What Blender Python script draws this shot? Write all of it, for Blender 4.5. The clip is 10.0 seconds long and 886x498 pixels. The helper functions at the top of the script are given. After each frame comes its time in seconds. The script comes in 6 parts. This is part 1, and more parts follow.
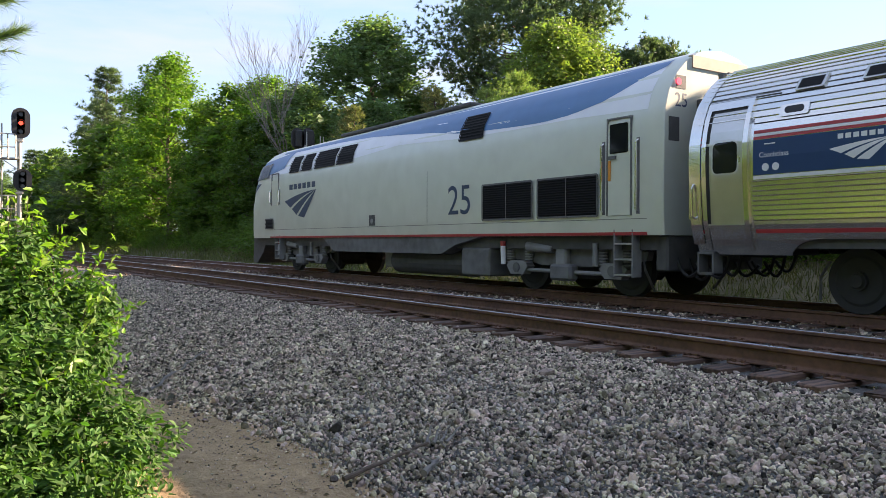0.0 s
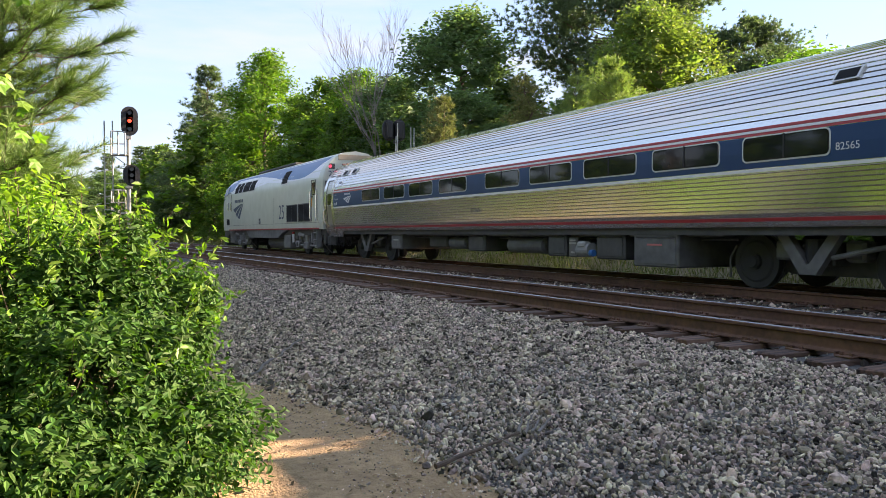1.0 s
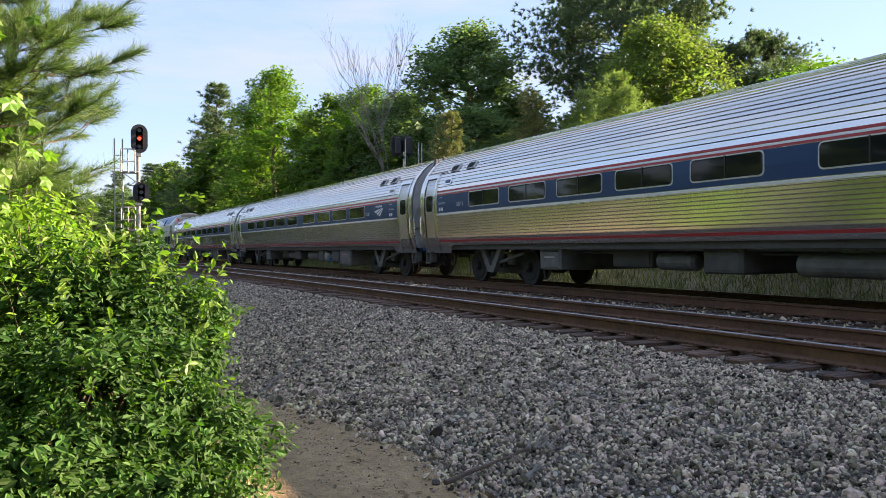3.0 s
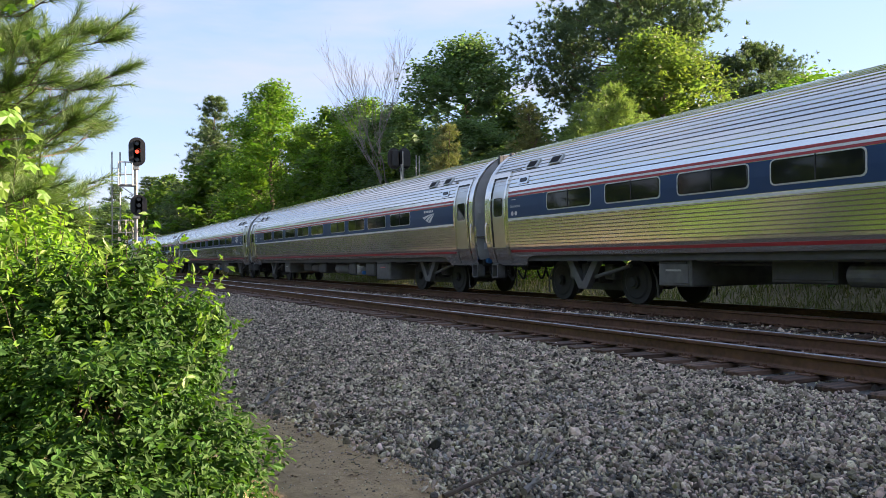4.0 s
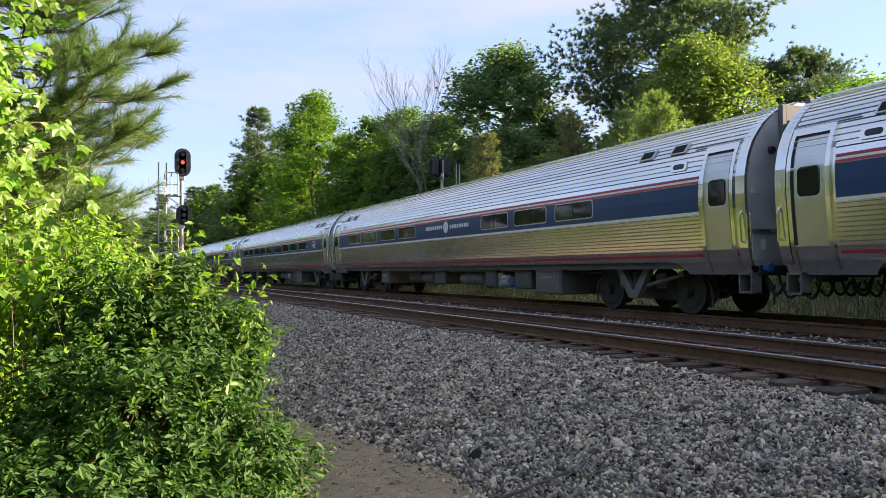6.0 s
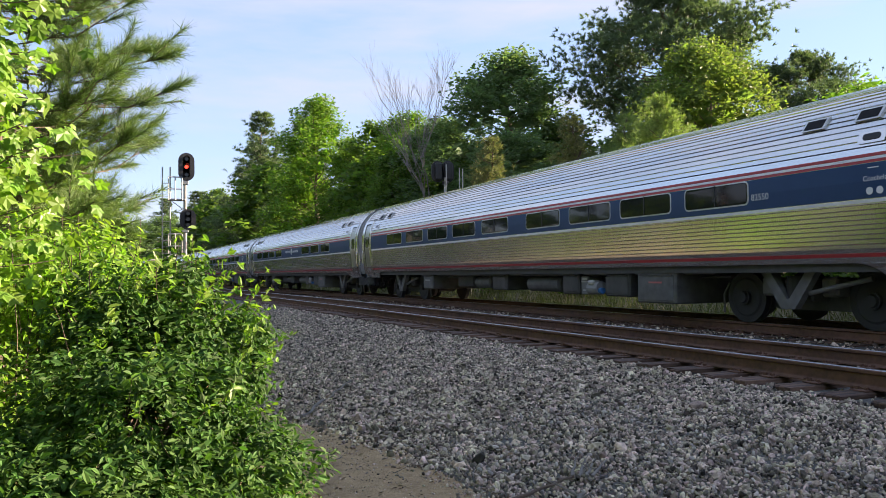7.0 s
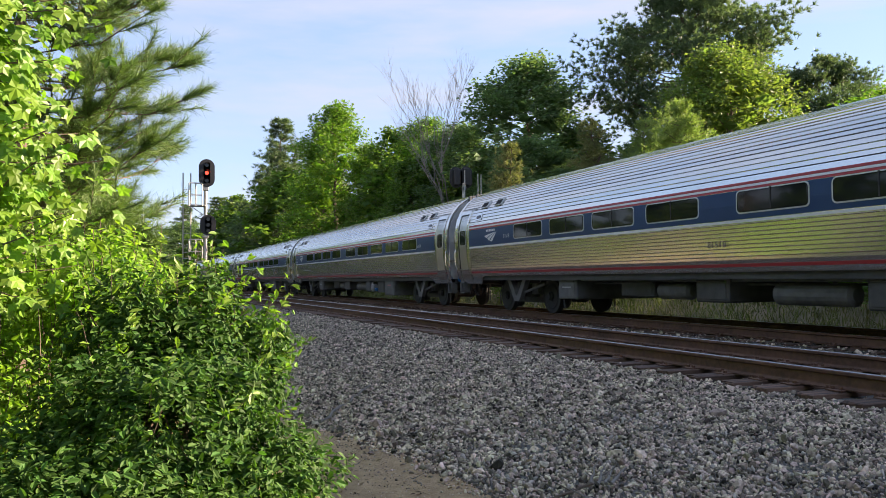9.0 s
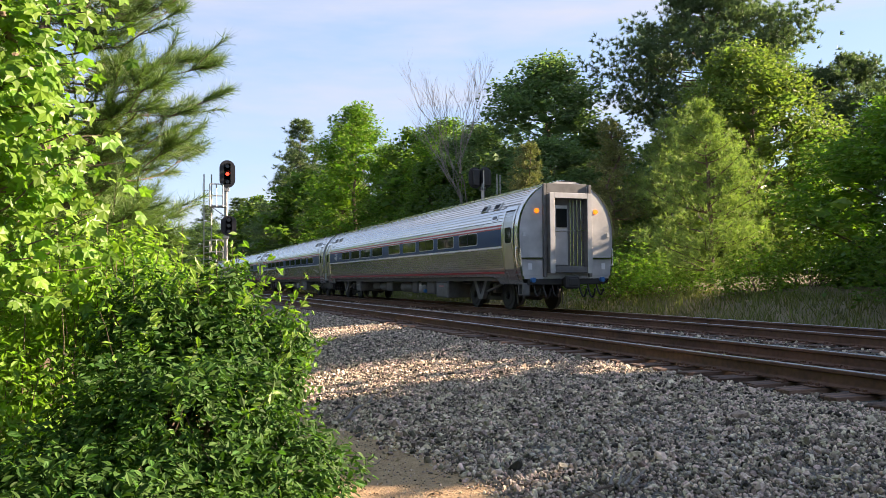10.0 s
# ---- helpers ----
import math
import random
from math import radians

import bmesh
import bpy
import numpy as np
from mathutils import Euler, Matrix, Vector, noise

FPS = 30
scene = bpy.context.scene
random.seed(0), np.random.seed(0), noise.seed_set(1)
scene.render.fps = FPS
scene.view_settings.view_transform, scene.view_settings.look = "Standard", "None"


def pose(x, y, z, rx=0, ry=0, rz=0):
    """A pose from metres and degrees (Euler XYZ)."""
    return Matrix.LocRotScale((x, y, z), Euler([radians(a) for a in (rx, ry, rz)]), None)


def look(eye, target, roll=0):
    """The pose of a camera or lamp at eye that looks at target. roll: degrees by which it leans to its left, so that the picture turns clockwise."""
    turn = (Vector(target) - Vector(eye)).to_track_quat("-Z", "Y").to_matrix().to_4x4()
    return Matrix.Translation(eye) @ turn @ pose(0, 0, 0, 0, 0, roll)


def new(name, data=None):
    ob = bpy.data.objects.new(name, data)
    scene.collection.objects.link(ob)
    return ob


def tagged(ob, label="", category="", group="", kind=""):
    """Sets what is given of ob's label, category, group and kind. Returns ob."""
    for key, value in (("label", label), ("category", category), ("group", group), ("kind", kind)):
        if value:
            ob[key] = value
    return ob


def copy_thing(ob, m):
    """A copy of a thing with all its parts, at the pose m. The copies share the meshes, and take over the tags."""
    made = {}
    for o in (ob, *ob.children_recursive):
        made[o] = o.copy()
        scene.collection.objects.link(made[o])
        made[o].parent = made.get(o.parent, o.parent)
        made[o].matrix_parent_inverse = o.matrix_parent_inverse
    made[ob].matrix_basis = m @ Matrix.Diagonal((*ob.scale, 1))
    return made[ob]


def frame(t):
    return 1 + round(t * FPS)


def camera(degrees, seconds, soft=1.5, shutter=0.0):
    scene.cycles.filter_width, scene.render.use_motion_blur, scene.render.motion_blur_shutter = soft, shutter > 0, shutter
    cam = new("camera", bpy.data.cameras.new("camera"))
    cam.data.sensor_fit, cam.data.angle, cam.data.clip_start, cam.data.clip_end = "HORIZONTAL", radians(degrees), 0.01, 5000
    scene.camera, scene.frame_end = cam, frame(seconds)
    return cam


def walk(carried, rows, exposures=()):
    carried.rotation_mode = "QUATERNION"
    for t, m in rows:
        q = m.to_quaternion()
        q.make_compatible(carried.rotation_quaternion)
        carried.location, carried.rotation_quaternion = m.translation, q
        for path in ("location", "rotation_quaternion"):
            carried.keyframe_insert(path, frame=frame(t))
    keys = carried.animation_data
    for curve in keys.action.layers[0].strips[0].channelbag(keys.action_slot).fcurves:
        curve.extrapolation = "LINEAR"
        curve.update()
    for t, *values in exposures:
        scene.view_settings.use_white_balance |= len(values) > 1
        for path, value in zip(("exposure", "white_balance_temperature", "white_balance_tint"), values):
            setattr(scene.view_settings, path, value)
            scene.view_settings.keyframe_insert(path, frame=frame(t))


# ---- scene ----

# ---------------------------------------------------------------- camera
EYE = 0.96                     # above the rail heads, which lie at z = 0
cam = camera(58.74, 10.0, soft=0.8)
LOOKS = [                      # seconds, yaw, pitch, roll
    (0.0, -33.399, -0.455, 0.230),
    (0.5, -29.949, -1.117, 0.084),
    (1.0, -26.831, -1.217, -0.149),
    (1.5, -25.586, -0.917, -0.260),
    (2.0, -25.261, -0.682, -0.438),
    (2.5, -25.819, -0.525, -0.484),
    (4.0, -26.398, 0.771, -0.624),
    (4.5, -25.717, 0.949, -0.628),
    (5.0, -24.767, 1.081, -0.630),
    (5.5, -23.845, 1.257, -0.626),
    (7.0, -23.230, 1.730, -0.663),
    (7.5, -22.848, 1.861, -0.594),
    (8.0, -22.512, 1.985, -0.578),
    (8.5, -22.201, 2.058, -0.546),
    (9.0, -21.899, 2.162, -0.558),
    (9.5, -21.642, 2.276, -0.502),
    (10.0, -20.519, 2.212, -0.500),
]
walk(cam, [(t, pose(0, 0, EYE, 90 + p, -r, y)) for t, y, p, r in LOOKS], [(0.0, 2.38, 7150, 21), (1.0, 2.42, 7350, 21), (2.5, 2.25, 7050, 21), (6.0, 2.17, 7000, 22), (8.0, 2.15, 7000, 22), (10.0, 2.12, 7150, 20)])

# ---------------------------------------------------------------- light
SUN_AZ, SUN_EL = math.radians(98), math.radians(24)     # clockwise from +y


def sun_and_sky():
    w = bpy.data.worlds.new("sky")
    scene.world = w
    w.use_nodes = True
    nt = w.node_tree
    n, l = nt.nodes, nt.links
    bg = n["Background"]
    sky = n.new("ShaderNodeTexSky")
    sky.sky_type, sky.sun_disc = "NISHITA", False
    sky.sun_elevation, sky.sun_rotation = SUN_EL, SUN_AZ
    sky.air_density, sky.dust_density, sky.ozone_density = 1.0, 0.15, 2.0
    tc = n.new("ShaderNodeTexCoord")
    mp = n.new("ShaderNodeMapping")
    mp.inputs["Scale"].default_value = (1.0, 1.0, 5.0)
    mp.inputs["Rotation"].default_value = (0.12, 0.0, 0.4)
    nz = n.new("ShaderNodeTexNoise")
    nz.inputs["Scale"].default_value, nz.inputs["Detail"].default_value = 2.3, 7.0
    nz.inputs["Roughness"].default_value = 0.55
    ramp = n.new("ShaderNodeValToRGB")
    ramp.color_ramp.elements[0].position, ramp.color_ramp.elements[1].position = 0.45, 0.70
    ramp.color_ramp.elements[0].color = (0.0, 0.0, 0.0, 1)
    ramp.color_ramp.elements[1].color = (0.85, 0.85, 0.85, 1)
    veil = n.new("ShaderNodeMixRGB")               # an even thin haze over the clear sky
    veil.inputs["Fac"].default_value = 0.72
    veil.inputs["Color2"].default_value = (1.05, 1.62, 2.6, 1)
    mix = n.new("ShaderNodeMixRGB")
    mix.inputs["Color2"].default_value = (1.95, 2.2, 2.6, 1)
    l.new(tc.outputs["Generated"], mp.inputs["Vector"])
    l.new(mp.outputs["Vector"], nz.inputs["Vector"])
    l.new(nz.outputs["Fac"], ramp.inputs["Fac"])
    l.new(ramp.outputs["Color"], mix.inputs["Fac"])
    l.new(sky.outputs["Color"], veil.inputs["Color1"])
    l.new(veil.outputs["Color"], mix.inputs["Color1"])
    l.new(mix.outputs["Color"], bg.inputs["Color"])
    bg.inputs["Strength"].default_value = 0.088
    s = bpy.data.lights.new("sun", "SUN")
    s.energy, s.angle, s.color = 5.0, math.radians(0.6), (1.0, 0.86, 0.66)
    ob = new("sun", s)
    d = Vector((math.sin(SUN_AZ) * math.cos(SUN_EL), math.cos(SUN_AZ) * math.cos(SUN_EL), math.sin(SUN_EL)))
    ob.matrix_world = look(d * 100, (0, 0, 0))


sun_and_sky()


# ---------------------------------------------------------------- materials
def material(name, color, rough=0.6, metal=0.0, var=0.15, scale=8.0, bump=0.0, bump_scale=40.0, color2=None,
             island=0.0, objrand=0.0, translucent=0.0, spec=0.5, stretch=(1, 1, 1), emit=None, hue=0.0, coat=0.0):
    m = bpy.data.materials.new(name)
    m.use_nodes = True
    nt = m.node_tree
    n, l = nt.nodes, nt.links
    b = n["Principled BSDF"]
    b.inputs["Roughness"].default_value, b.inputs["Metallic"].default_value = rough, metal
    b.inputs["Specular IOR Level"].default_value = spec
    b.inputs["Coat Weight"].default_value = coat
    tc = n.new("ShaderNodeTexCoord")
    mp = n.new("ShaderNodeMapping")
    mp.inputs["Scale"].default_value = stretch
    l.new(tc.outputs["Object"], mp.inputs["Vector"])
    nz = n.new("ShaderNodeTexNoise")
    nz.inputs["Scale"].default_value, nz.inputs["Detail"].default_value = scale, 6.0
    l.new(mp.outputs["Vector"], nz.inputs["Vector"])
    big = n.new("ShaderNodeTexNoise")
    big.inputs["Scale"].default_value, big.inputs["Detail"].default_value = scale * 0.13, 3.0
    l.new(mp.outputs["Vector"], big.inputs["Vector"])
    c2 = color2 or tuple(c * 0.55 for c in color)
    mix = n.new("ShaderNodeMixRGB")
    mix.inputs["Color1"].default_value, mix.inputs["Color2"].default_value = (*color, 1), (*c2, 1)
    add = n.new("ShaderNodeMath")
    add.operation = "ADD"
    l.new(nz.outputs["Fac"], add.inputs[0])
    l.new(big.outputs["Fac"], add.inputs[1])
    rg = n.new("ShaderNodeMapRange")
    rg.inputs["From Min"].default_value, rg.inputs["From Max"].default_value = 0.75, 1.3
    rg.inputs["To Max"].default_value = min(1.0, var * 2)
    l.new(add.outputs[0], rg.inputs["Value"])
    l.new(rg.outputs[0], mix.inputs["Fac"])
    out = mix.outputs["Color"]
    for amount, src in ((island, ("ShaderNodeNewGeometry", "Random Per Island")), (objrand, ("ShaderNodeObjectInfo", "Random"))):
        if amount:
            g = n.new(src[0])
            hs = n.new("ShaderNodeHueSaturation")
            r = n.new("ShaderNodeMapRange")
            r.inputs["To Min"].default_value, r.inputs["To Max"].default_value = 1 - amount, 1 + amount
            l.new(g.outputs[src[1]], r.inputs["Value"])
            l.new(r.outputs[0], hs.inputs["Value"])
            if hue:
                wn = n.new("ShaderNodeTexWhiteNoise")
                wn.noise_dimensions = "1D"
                l.new(g.outputs[src[1]], wn.inputs["W"])
                h = n.new("ShaderNodeMapRange")
                h.inputs["To Min"].default_value, h.inputs["To Max"].default_value = 0.5 - hue, 0.5 + hue
                l.new(wn.outputs["Value"], h.inputs["Value"])
                l.new(h.outputs[0], hs.inputs["Hue"])
            l.new(out, hs.inputs["Color"])
            out = hs.outputs["Color"]
    l.new(out, b.inputs["Base Color"])
    if bump:
        bn = n.new("ShaderNodeTexNoise")
        bn.inputs["Scale"].default_value, bn.inputs["Detail"].default_value = bump_scale, 5.0
        l.new(mp.outputs["Vector"], bn.inputs["Vector"])
        bp = n.new("ShaderNodeBump")
        bp.inputs["Strength"].default_value, bp.inputs["Distance"].default_value = 1.0, bump
        l.new(bn.outputs["Fac"], bp.inputs["Height"])
        l.new(bp.outputs["Normal"], b.inputs["Normal"])
    if metal and rough < 0.5:
        rr = n.new("ShaderNodeMapRange")
        rr.inputs["To Min"].default_value, rr.inputs["To Max"].default_value = rough * 0.7, rough * 1.4
        l.new(nz.outputs["Fac"], rr.inputs["Value"])
        l.new(rr.outputs[0], b.inputs["Roughness"])
    if translucent:
        tr = n.new("ShaderNodeBsdfTranslucent")
        ms = n.new("ShaderNodeMixShader")
        ms.inputs["Fac"].default_value = translucent
        g2 = n.new("ShaderNodeMixRGB")
        g2.blend_type = "MULTIPLY"
        g2.inputs["Fac"].default_value = 1.0
        g2.inputs["Color2"].default_value = (1.22, 1.4, 0.6, 1)
        l.new(out, g2.inputs["Color1"])
        l.new(g2.outputs["Color"], tr.inputs["Color"])
        l.new(b.outputs[0], ms.inputs[1])
        l.new(tr.outputs[0], ms.inputs[2])
        l.new(ms.outputs[0], n["Material Output"].inputs["Surface"])
    if emit:
        b.inputs["Emission Color"].default_value, b.inputs["Emission Strength"].default_value = (*emit[:3], 1), emit[3]
    return m


M = dict(
    # bed far darker than the stones: shade of the gaps put into its colour
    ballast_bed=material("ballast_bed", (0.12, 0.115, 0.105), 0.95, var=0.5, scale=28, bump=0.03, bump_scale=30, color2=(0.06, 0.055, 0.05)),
    stone=material("ballast_stone", (0.58, 0.465, 0.36), 0.9, var=0.5, scale=30, bump=0.004, bump_scale=60, color2=(0.15, 0.117, 0.09), island=0.95, hue=0.04),
    sand=material("path_dirt", (0.47, 0.315, 0.175), 0.95, var=0.5, scale=14, bump=0.02, bump_scale=45, color2=(0.27, 0.175, 0.095)),
    soil=material("soil", (0.20, 0.165, 0.10), 0.95, var=0.45, scale=3, bump=0.03, bump_scale=12, color2=(0.09, 0.09, 0.04)),
    rail=material("rail_rust", (0.19, 0.095, 0.06), 0.75, 0.2, var=0.4, scale=14, bump=0.002, color2=(0.07, 0.04, 0.03)),
    railtop=material("rail_head_steel", (0.55, 0.56, 0.58), 0.28, 1.0, var=0.2, scale=10),
    tie=material("tie_wood", (0.24, 0.135, 0.09), 0.9, var=0.5, scale=12, bump=0.006, bump_scale=30, color2=(0.03, 0.022, 0.02), objrand=0.35, stretch=(0.3, 2, 2)),
    steel=material("stainless_steel", (0.76, 0.75, 0.71), 0.18, 1.0, var=0.2, scale=2.5, color2=(0.60, 0.59, 0.55), stretch=(1, 0.25, 1)),
    steel_end=material("end_sheet_steel", (0.66, 0.66, 0.66), 0.45, 0.35, var=0.5, scale=2.2, color2=(0.38, 0.38, 0.38), bump=0.002, bump_scale=3),
    door_steel=material("door_steel", (0.58, 0.58, 0.56), 0.3, 1.0, var=0.15, scale=3),
    silver=material("loco_silver_paint", (0.60, 0.625, 0.545), 0.34, 0.2, var=0.3, scale=2.2, color2=(0.50, 0.52, 0.44), spec=0.5),
    silver_hi=material("loco_light_silver", (0.72, 0.73, 0.74), 0.4, 0.12, var=0.15, scale=2.2, color2=(0.52, 0.53, 0.54)),
    blue=material("blue_paint", (0.022, 0.062, 0.15), 0.35, var=0.15, scale=3, spec=0.3),
    blue_light=material("roof_blue_paint", (0.05, 0.165, 0.34), 0.4, var=0.2, scale=3),
    logo_blue=material("marking_dark_blue", (0.02, 0.045, 0.10), 0.45, var=0.1),
    red=material("red_stripe", (0.42, 0.035, 0.04), 0.45, var=0.15),
    white=material("white_marking", (0.72, 0.73, 0.74), 0.45, var=0.1),
    glass=material("dark_window", (0.012, 0.014, 0.016), 0.06, var=0.05, spec=0.35),
    black=material("black_grime", (0.085, 0.083, 0.08), 0.7, var=0.4, scale=6, bump=0.003),
    darkgrey=material("dark_grey_underframe", (0.15, 0.15, 0.148), 0.65, var=0.4, scale=5, color2=(0.06, 0.058, 0.055)),
    grey=material("grey_underframe", (0.25, 0.25, 0.245), 0.6, var=0.4, scale=5),
    rubber=material("rubber", (0.02, 0.02, 0.022), 0.6, var=0.2),
    bark=material("bark", (0.16, 0.115, 0.085), 0.95, var=0.5, scale=7, bump=0.02, bump_scale=14, color2=(0.06, 0.045, 0.035), stretch=(1, 1, 0.3)),
    deadwood=material("dead_wood", (0.23, 0.205, 0.18), 0.9, var=0.4, scale=7),
    leaf_mid=material("leaf_green", (0.10, 0.17, 0.035), 0.5, var=0.3, scale=1.2, color2=(0.06, 0.115, 0.024), island=0.35, translucent=0.55, hue=0.02, spec=0.3),
    leaf_bright=material("leaf_bright", (0.12, 0.225, 0.03), 0.5, var=0.3, scale=1.2, color2=(0.06, 0.13, 0.018), island=0.35, translucent=0.5, hue=0.02, spec=0.3),
    # leaf_dark and needle are lifted and bluer, distance haze mixed into their colour
    leaf_dark=material("leaf_dark", (0.115, 0.185, 0.085), 0.5, var=0.3, scale=1.2, color2=(0.08, 0.135, 0.06), island=0.35, translucent=0.45, hue=0.02, spec=0.3),
    leaf_yellow=material("leaf_yellow", (0.15, 0.20, 0.055), 0.5, var=0.35, scale=0.6, color2=(0.05, 0.11, 0.02), island=0.35, translucent=0.5, hue=0.02, spec=0.3),
    needle=material("pine_needle", (0.10, 0.148, 0.085), 0.55, var=0.3, scale=1.0, color2=(0.065, 0.105, 0.058), island=0.3, translucent=0.4, hue=0.015, spec=0.3),
    needle_warm=material("pine_needle_young", (0.20, 0.28, 0.09), 0.55, var=0.4, scale=0.7, color2=(0.13, 0.19, 0.055), island=0.3, translucent=0.4, hue=0.02, spec=0.3),
    needle_tan=material("pine_needle_brown", (0.19, 0.20, 0.095), 0.6, var=0.4, scale=0.9, color2=(0.10, 0.12, 0.04), island=0.3, translucent=0.3, hue=0.02, spec=0.2),
    bush=material("bush_leaf", (0.056, 0.128, 0.024), 0.6, var=0.4, scale=2.0, color2=(0.034, 0.088, 0.017), island=0.5, translucent=0.36, hue=0.015, spec=0.2),
    grass=material("grass_blade", (0.13, 0.165, 0.045), 0.6, var=0.4, scale=1.0, color2=(0.14, 0.115, 0.055), island=0.35, translucent=0.4, hue=0.02),
    galv=material("galvanised_steel", (0.42, 0.42, 0.40), 0.5, 0.6, var=0.3, scale=6),
    signal_black=material("signal_black", (0.018, 0.018, 0.02), 0.5, var=0.2),
    red_lens=material("red_signal_lens", (0.6, 0.02, 0.01), 0.2, emit=(1.0, 0.07, 0.03, 0.55)),
    dark_lens=material("dark_lens", (0.02, 0.02, 0.02), 0.12),
    amber=material("amber_marker_lamp", (0.8, 0.2, 0.02), 0.3, emit=(1.0, 0.20, 0.01, 0.42)),
    rear_red=material("red_marker_lamp", (0.7, 0.03, 0.05), 0.3, emit=(1.0, 0.05, 0.10, 0.5)),
    concrete=material("concrete", (0.42, 0.41, 0.38), 0.9, var=0.35, scale=8, bump=0.004),
    cyan=material("blue_cable_cap", (0.03, 0.16, 0.42), 0.5, var=0.2),
    cab_glass=material("cab_window", (0.02, 0.025, 0.03), 0.25, var=0.05, spec=0.12),
    slat_black=material("louvre_black", (0.012, 0.012, 0.013), 0.7, var=0.2, spec=0.15),
    tan_panel=material("tan_panel", (0.42, 0.34, 0.25), 0.6, var=0.3, scale=5),
    window_trim=material("window_trim_aluminium", (0.62, 0.63, 0.63), 0.45, 0.3, var=0.15, scale=4),
    wheel=material("wheel_grime", (0.035, 0.034, 0.034), 0.75, var=0.4, scale=5, color2=(0.02, 0.02, 0.02)),
    pale_red=material("faded_red_label", (0.55, 0.16, 0.16), 0.6, var=0.15),
    orange=material("orange_lever", (0.75, 0.28, 0.03), 0.5, var=0.1),
)


# ---------------------------------------------------------------- mesh helpers
def mesh_ob(name, verts, faces, mat, parent=None, label="", smooth=False):
    me = bpy.data.meshes.new(name)
    me.from_pydata([tuple(v) for v in verts] if not isinstance(verts, np.ndarray) else verts.tolist(), [], faces if not isinstance(faces, np.ndarray) else faces.tolist())
    me.materials.append(M[mat])
    if smooth:
        me.polygons.foreach_set("use_smooth", [True] * len(me.polygons))
    me.update()
    ob = new(name, me)
    if parent is not None:
        ob.parent = parent
    if label:
        tagged(ob, label)
    return ob


def part(name, bm, mat, parent, label="", smooth=False):
    me = bpy.data.meshes.new(name)
    bm.normal_update()
    bm.to_mesh(me)
    bm.free()
    me.materials.append(M[mat])
    if smooth:
        me.polygons.foreach_set("use_smooth", [True] * len(me.polygons))
    ob = new(name, me)
    if parent is not None:
        ob.parent = parent
    if label:
        tagged(ob, label)
    return ob


def thing(name, label, category, m=None, group="", kind=""):
    e = new(name)
    e.empty_display_size = 0.2
    if m is not None:
        e.matrix_basis = m
    return tagged(e, label, category, group, kind)


def box(bm, x0, x1, y0, y1, z0, z1, bevel=0.0):
    r = bmesh.ops.create_cube(bm, size=1.0, matrix=Matrix.LocRotScale(((x0 + x1) / 2, (y0 + y1) / 2, (z0 + z1) / 2), None, (abs(x1 - x0), abs(y1 - y0), abs(z1 - z0))))
    if bevel:
        es = list({e for v in r["verts"] for e in v.link_edges})
        bmesh.ops.bevel(bm, geom=es, offset=bevel, segments=1, affect="EDGES", profile=0.5)
    return bm


def cyl(bm, a, b, r, r2=None, seg=12):
    a, b = Vector(a), Vector(b)
    d = b - a
    m = Matrix.Translation((a + b) / 2) @ d.to_track_quat("Z", "Y").to_matrix().to_4x4()
    bmesh.ops.create_cone(bm, cap_ends=True, segments=seg, radius1=r, radius2=r if r2 is None else r2, depth=d.length, matrix=m)
    return bm


def tube(bm, pts, r, seg=6):
    rings = []
    pts = [Vector(p) for p in pts]
    for i, p in enumerate(pts):
        d = (pts[min(i + 1, len(pts) - 1)] - pts[max(i - 1, 0)]).normalized()
        u = d.orthogonal().normalized()
        w = d.cross(u)
        rr = r[i] if isinstance(r, (list, tuple)) else r
        rings.append([bm.verts.new(p + (u * math.cos(k * 2 * math.pi / seg) + w * math.sin(k * 2 * math.pi / seg)) * rr) for k in range(seg)])
    for i, (A, B) in enumerate(zip(rings, rings[1:])):
        best = min(range(seg), key=lambda o: (A[0].co - B[o].co).length)
        for k in range(seg):
            bm.faces.new((A[k], A[(k + 1) % seg], B[(k + 1 + best) % seg], B[(k + best) % seg]))
    bm.faces.new(rings[0][::-1])
    bm.faces.new(rings[-1])
    return bm


def prism(bm, poly, axis_from, axis_to, plane="yz"):
    """A flat outline pushed out along x (plane yz), y (plane xz) or z (plane xy)."""
    def at(p, q):
        return {"yz": (q, p[0], p[1]), "xz": (p[0], q, p[1]), "xy": (p[0], p[1], q)}[plane]
    A = [bm.verts.new(at(p, axis_from)) for p in poly]
    B = [bm.verts.new(at(p, axis_to)) for p in poly]
    bm.faces.new(A)
    bm.faces.new(B[::-1])
    for i in range(len(poly)):
        j = (i + 1) % len(poly)
        bm.faces.new((A[j], A[i], B[i], B[j]))
    bmesh.ops.recalc_face_normals(bm, faces=bm.faces[:])
    return bm

# ---------------------------------------------------------------- the line and the ground
TRAIN_X, NEAR_X, BEND = 11.53, 7.40, 0.0002


def bent(x, s):
    """A place x metres right of the eye and s metres along the gently bending line."""
    th = BEND * s
    return x - (1 - math.cos(th)) / BEND + 0.0, math.sin(th) / BEND, th


def along(x, s, z=0.0):
    px, py, th = bent(TRAIN_X, s)
    u = x - TRAIN_X
    return px + u * math.cos(th), py + u * math.sin(th), z


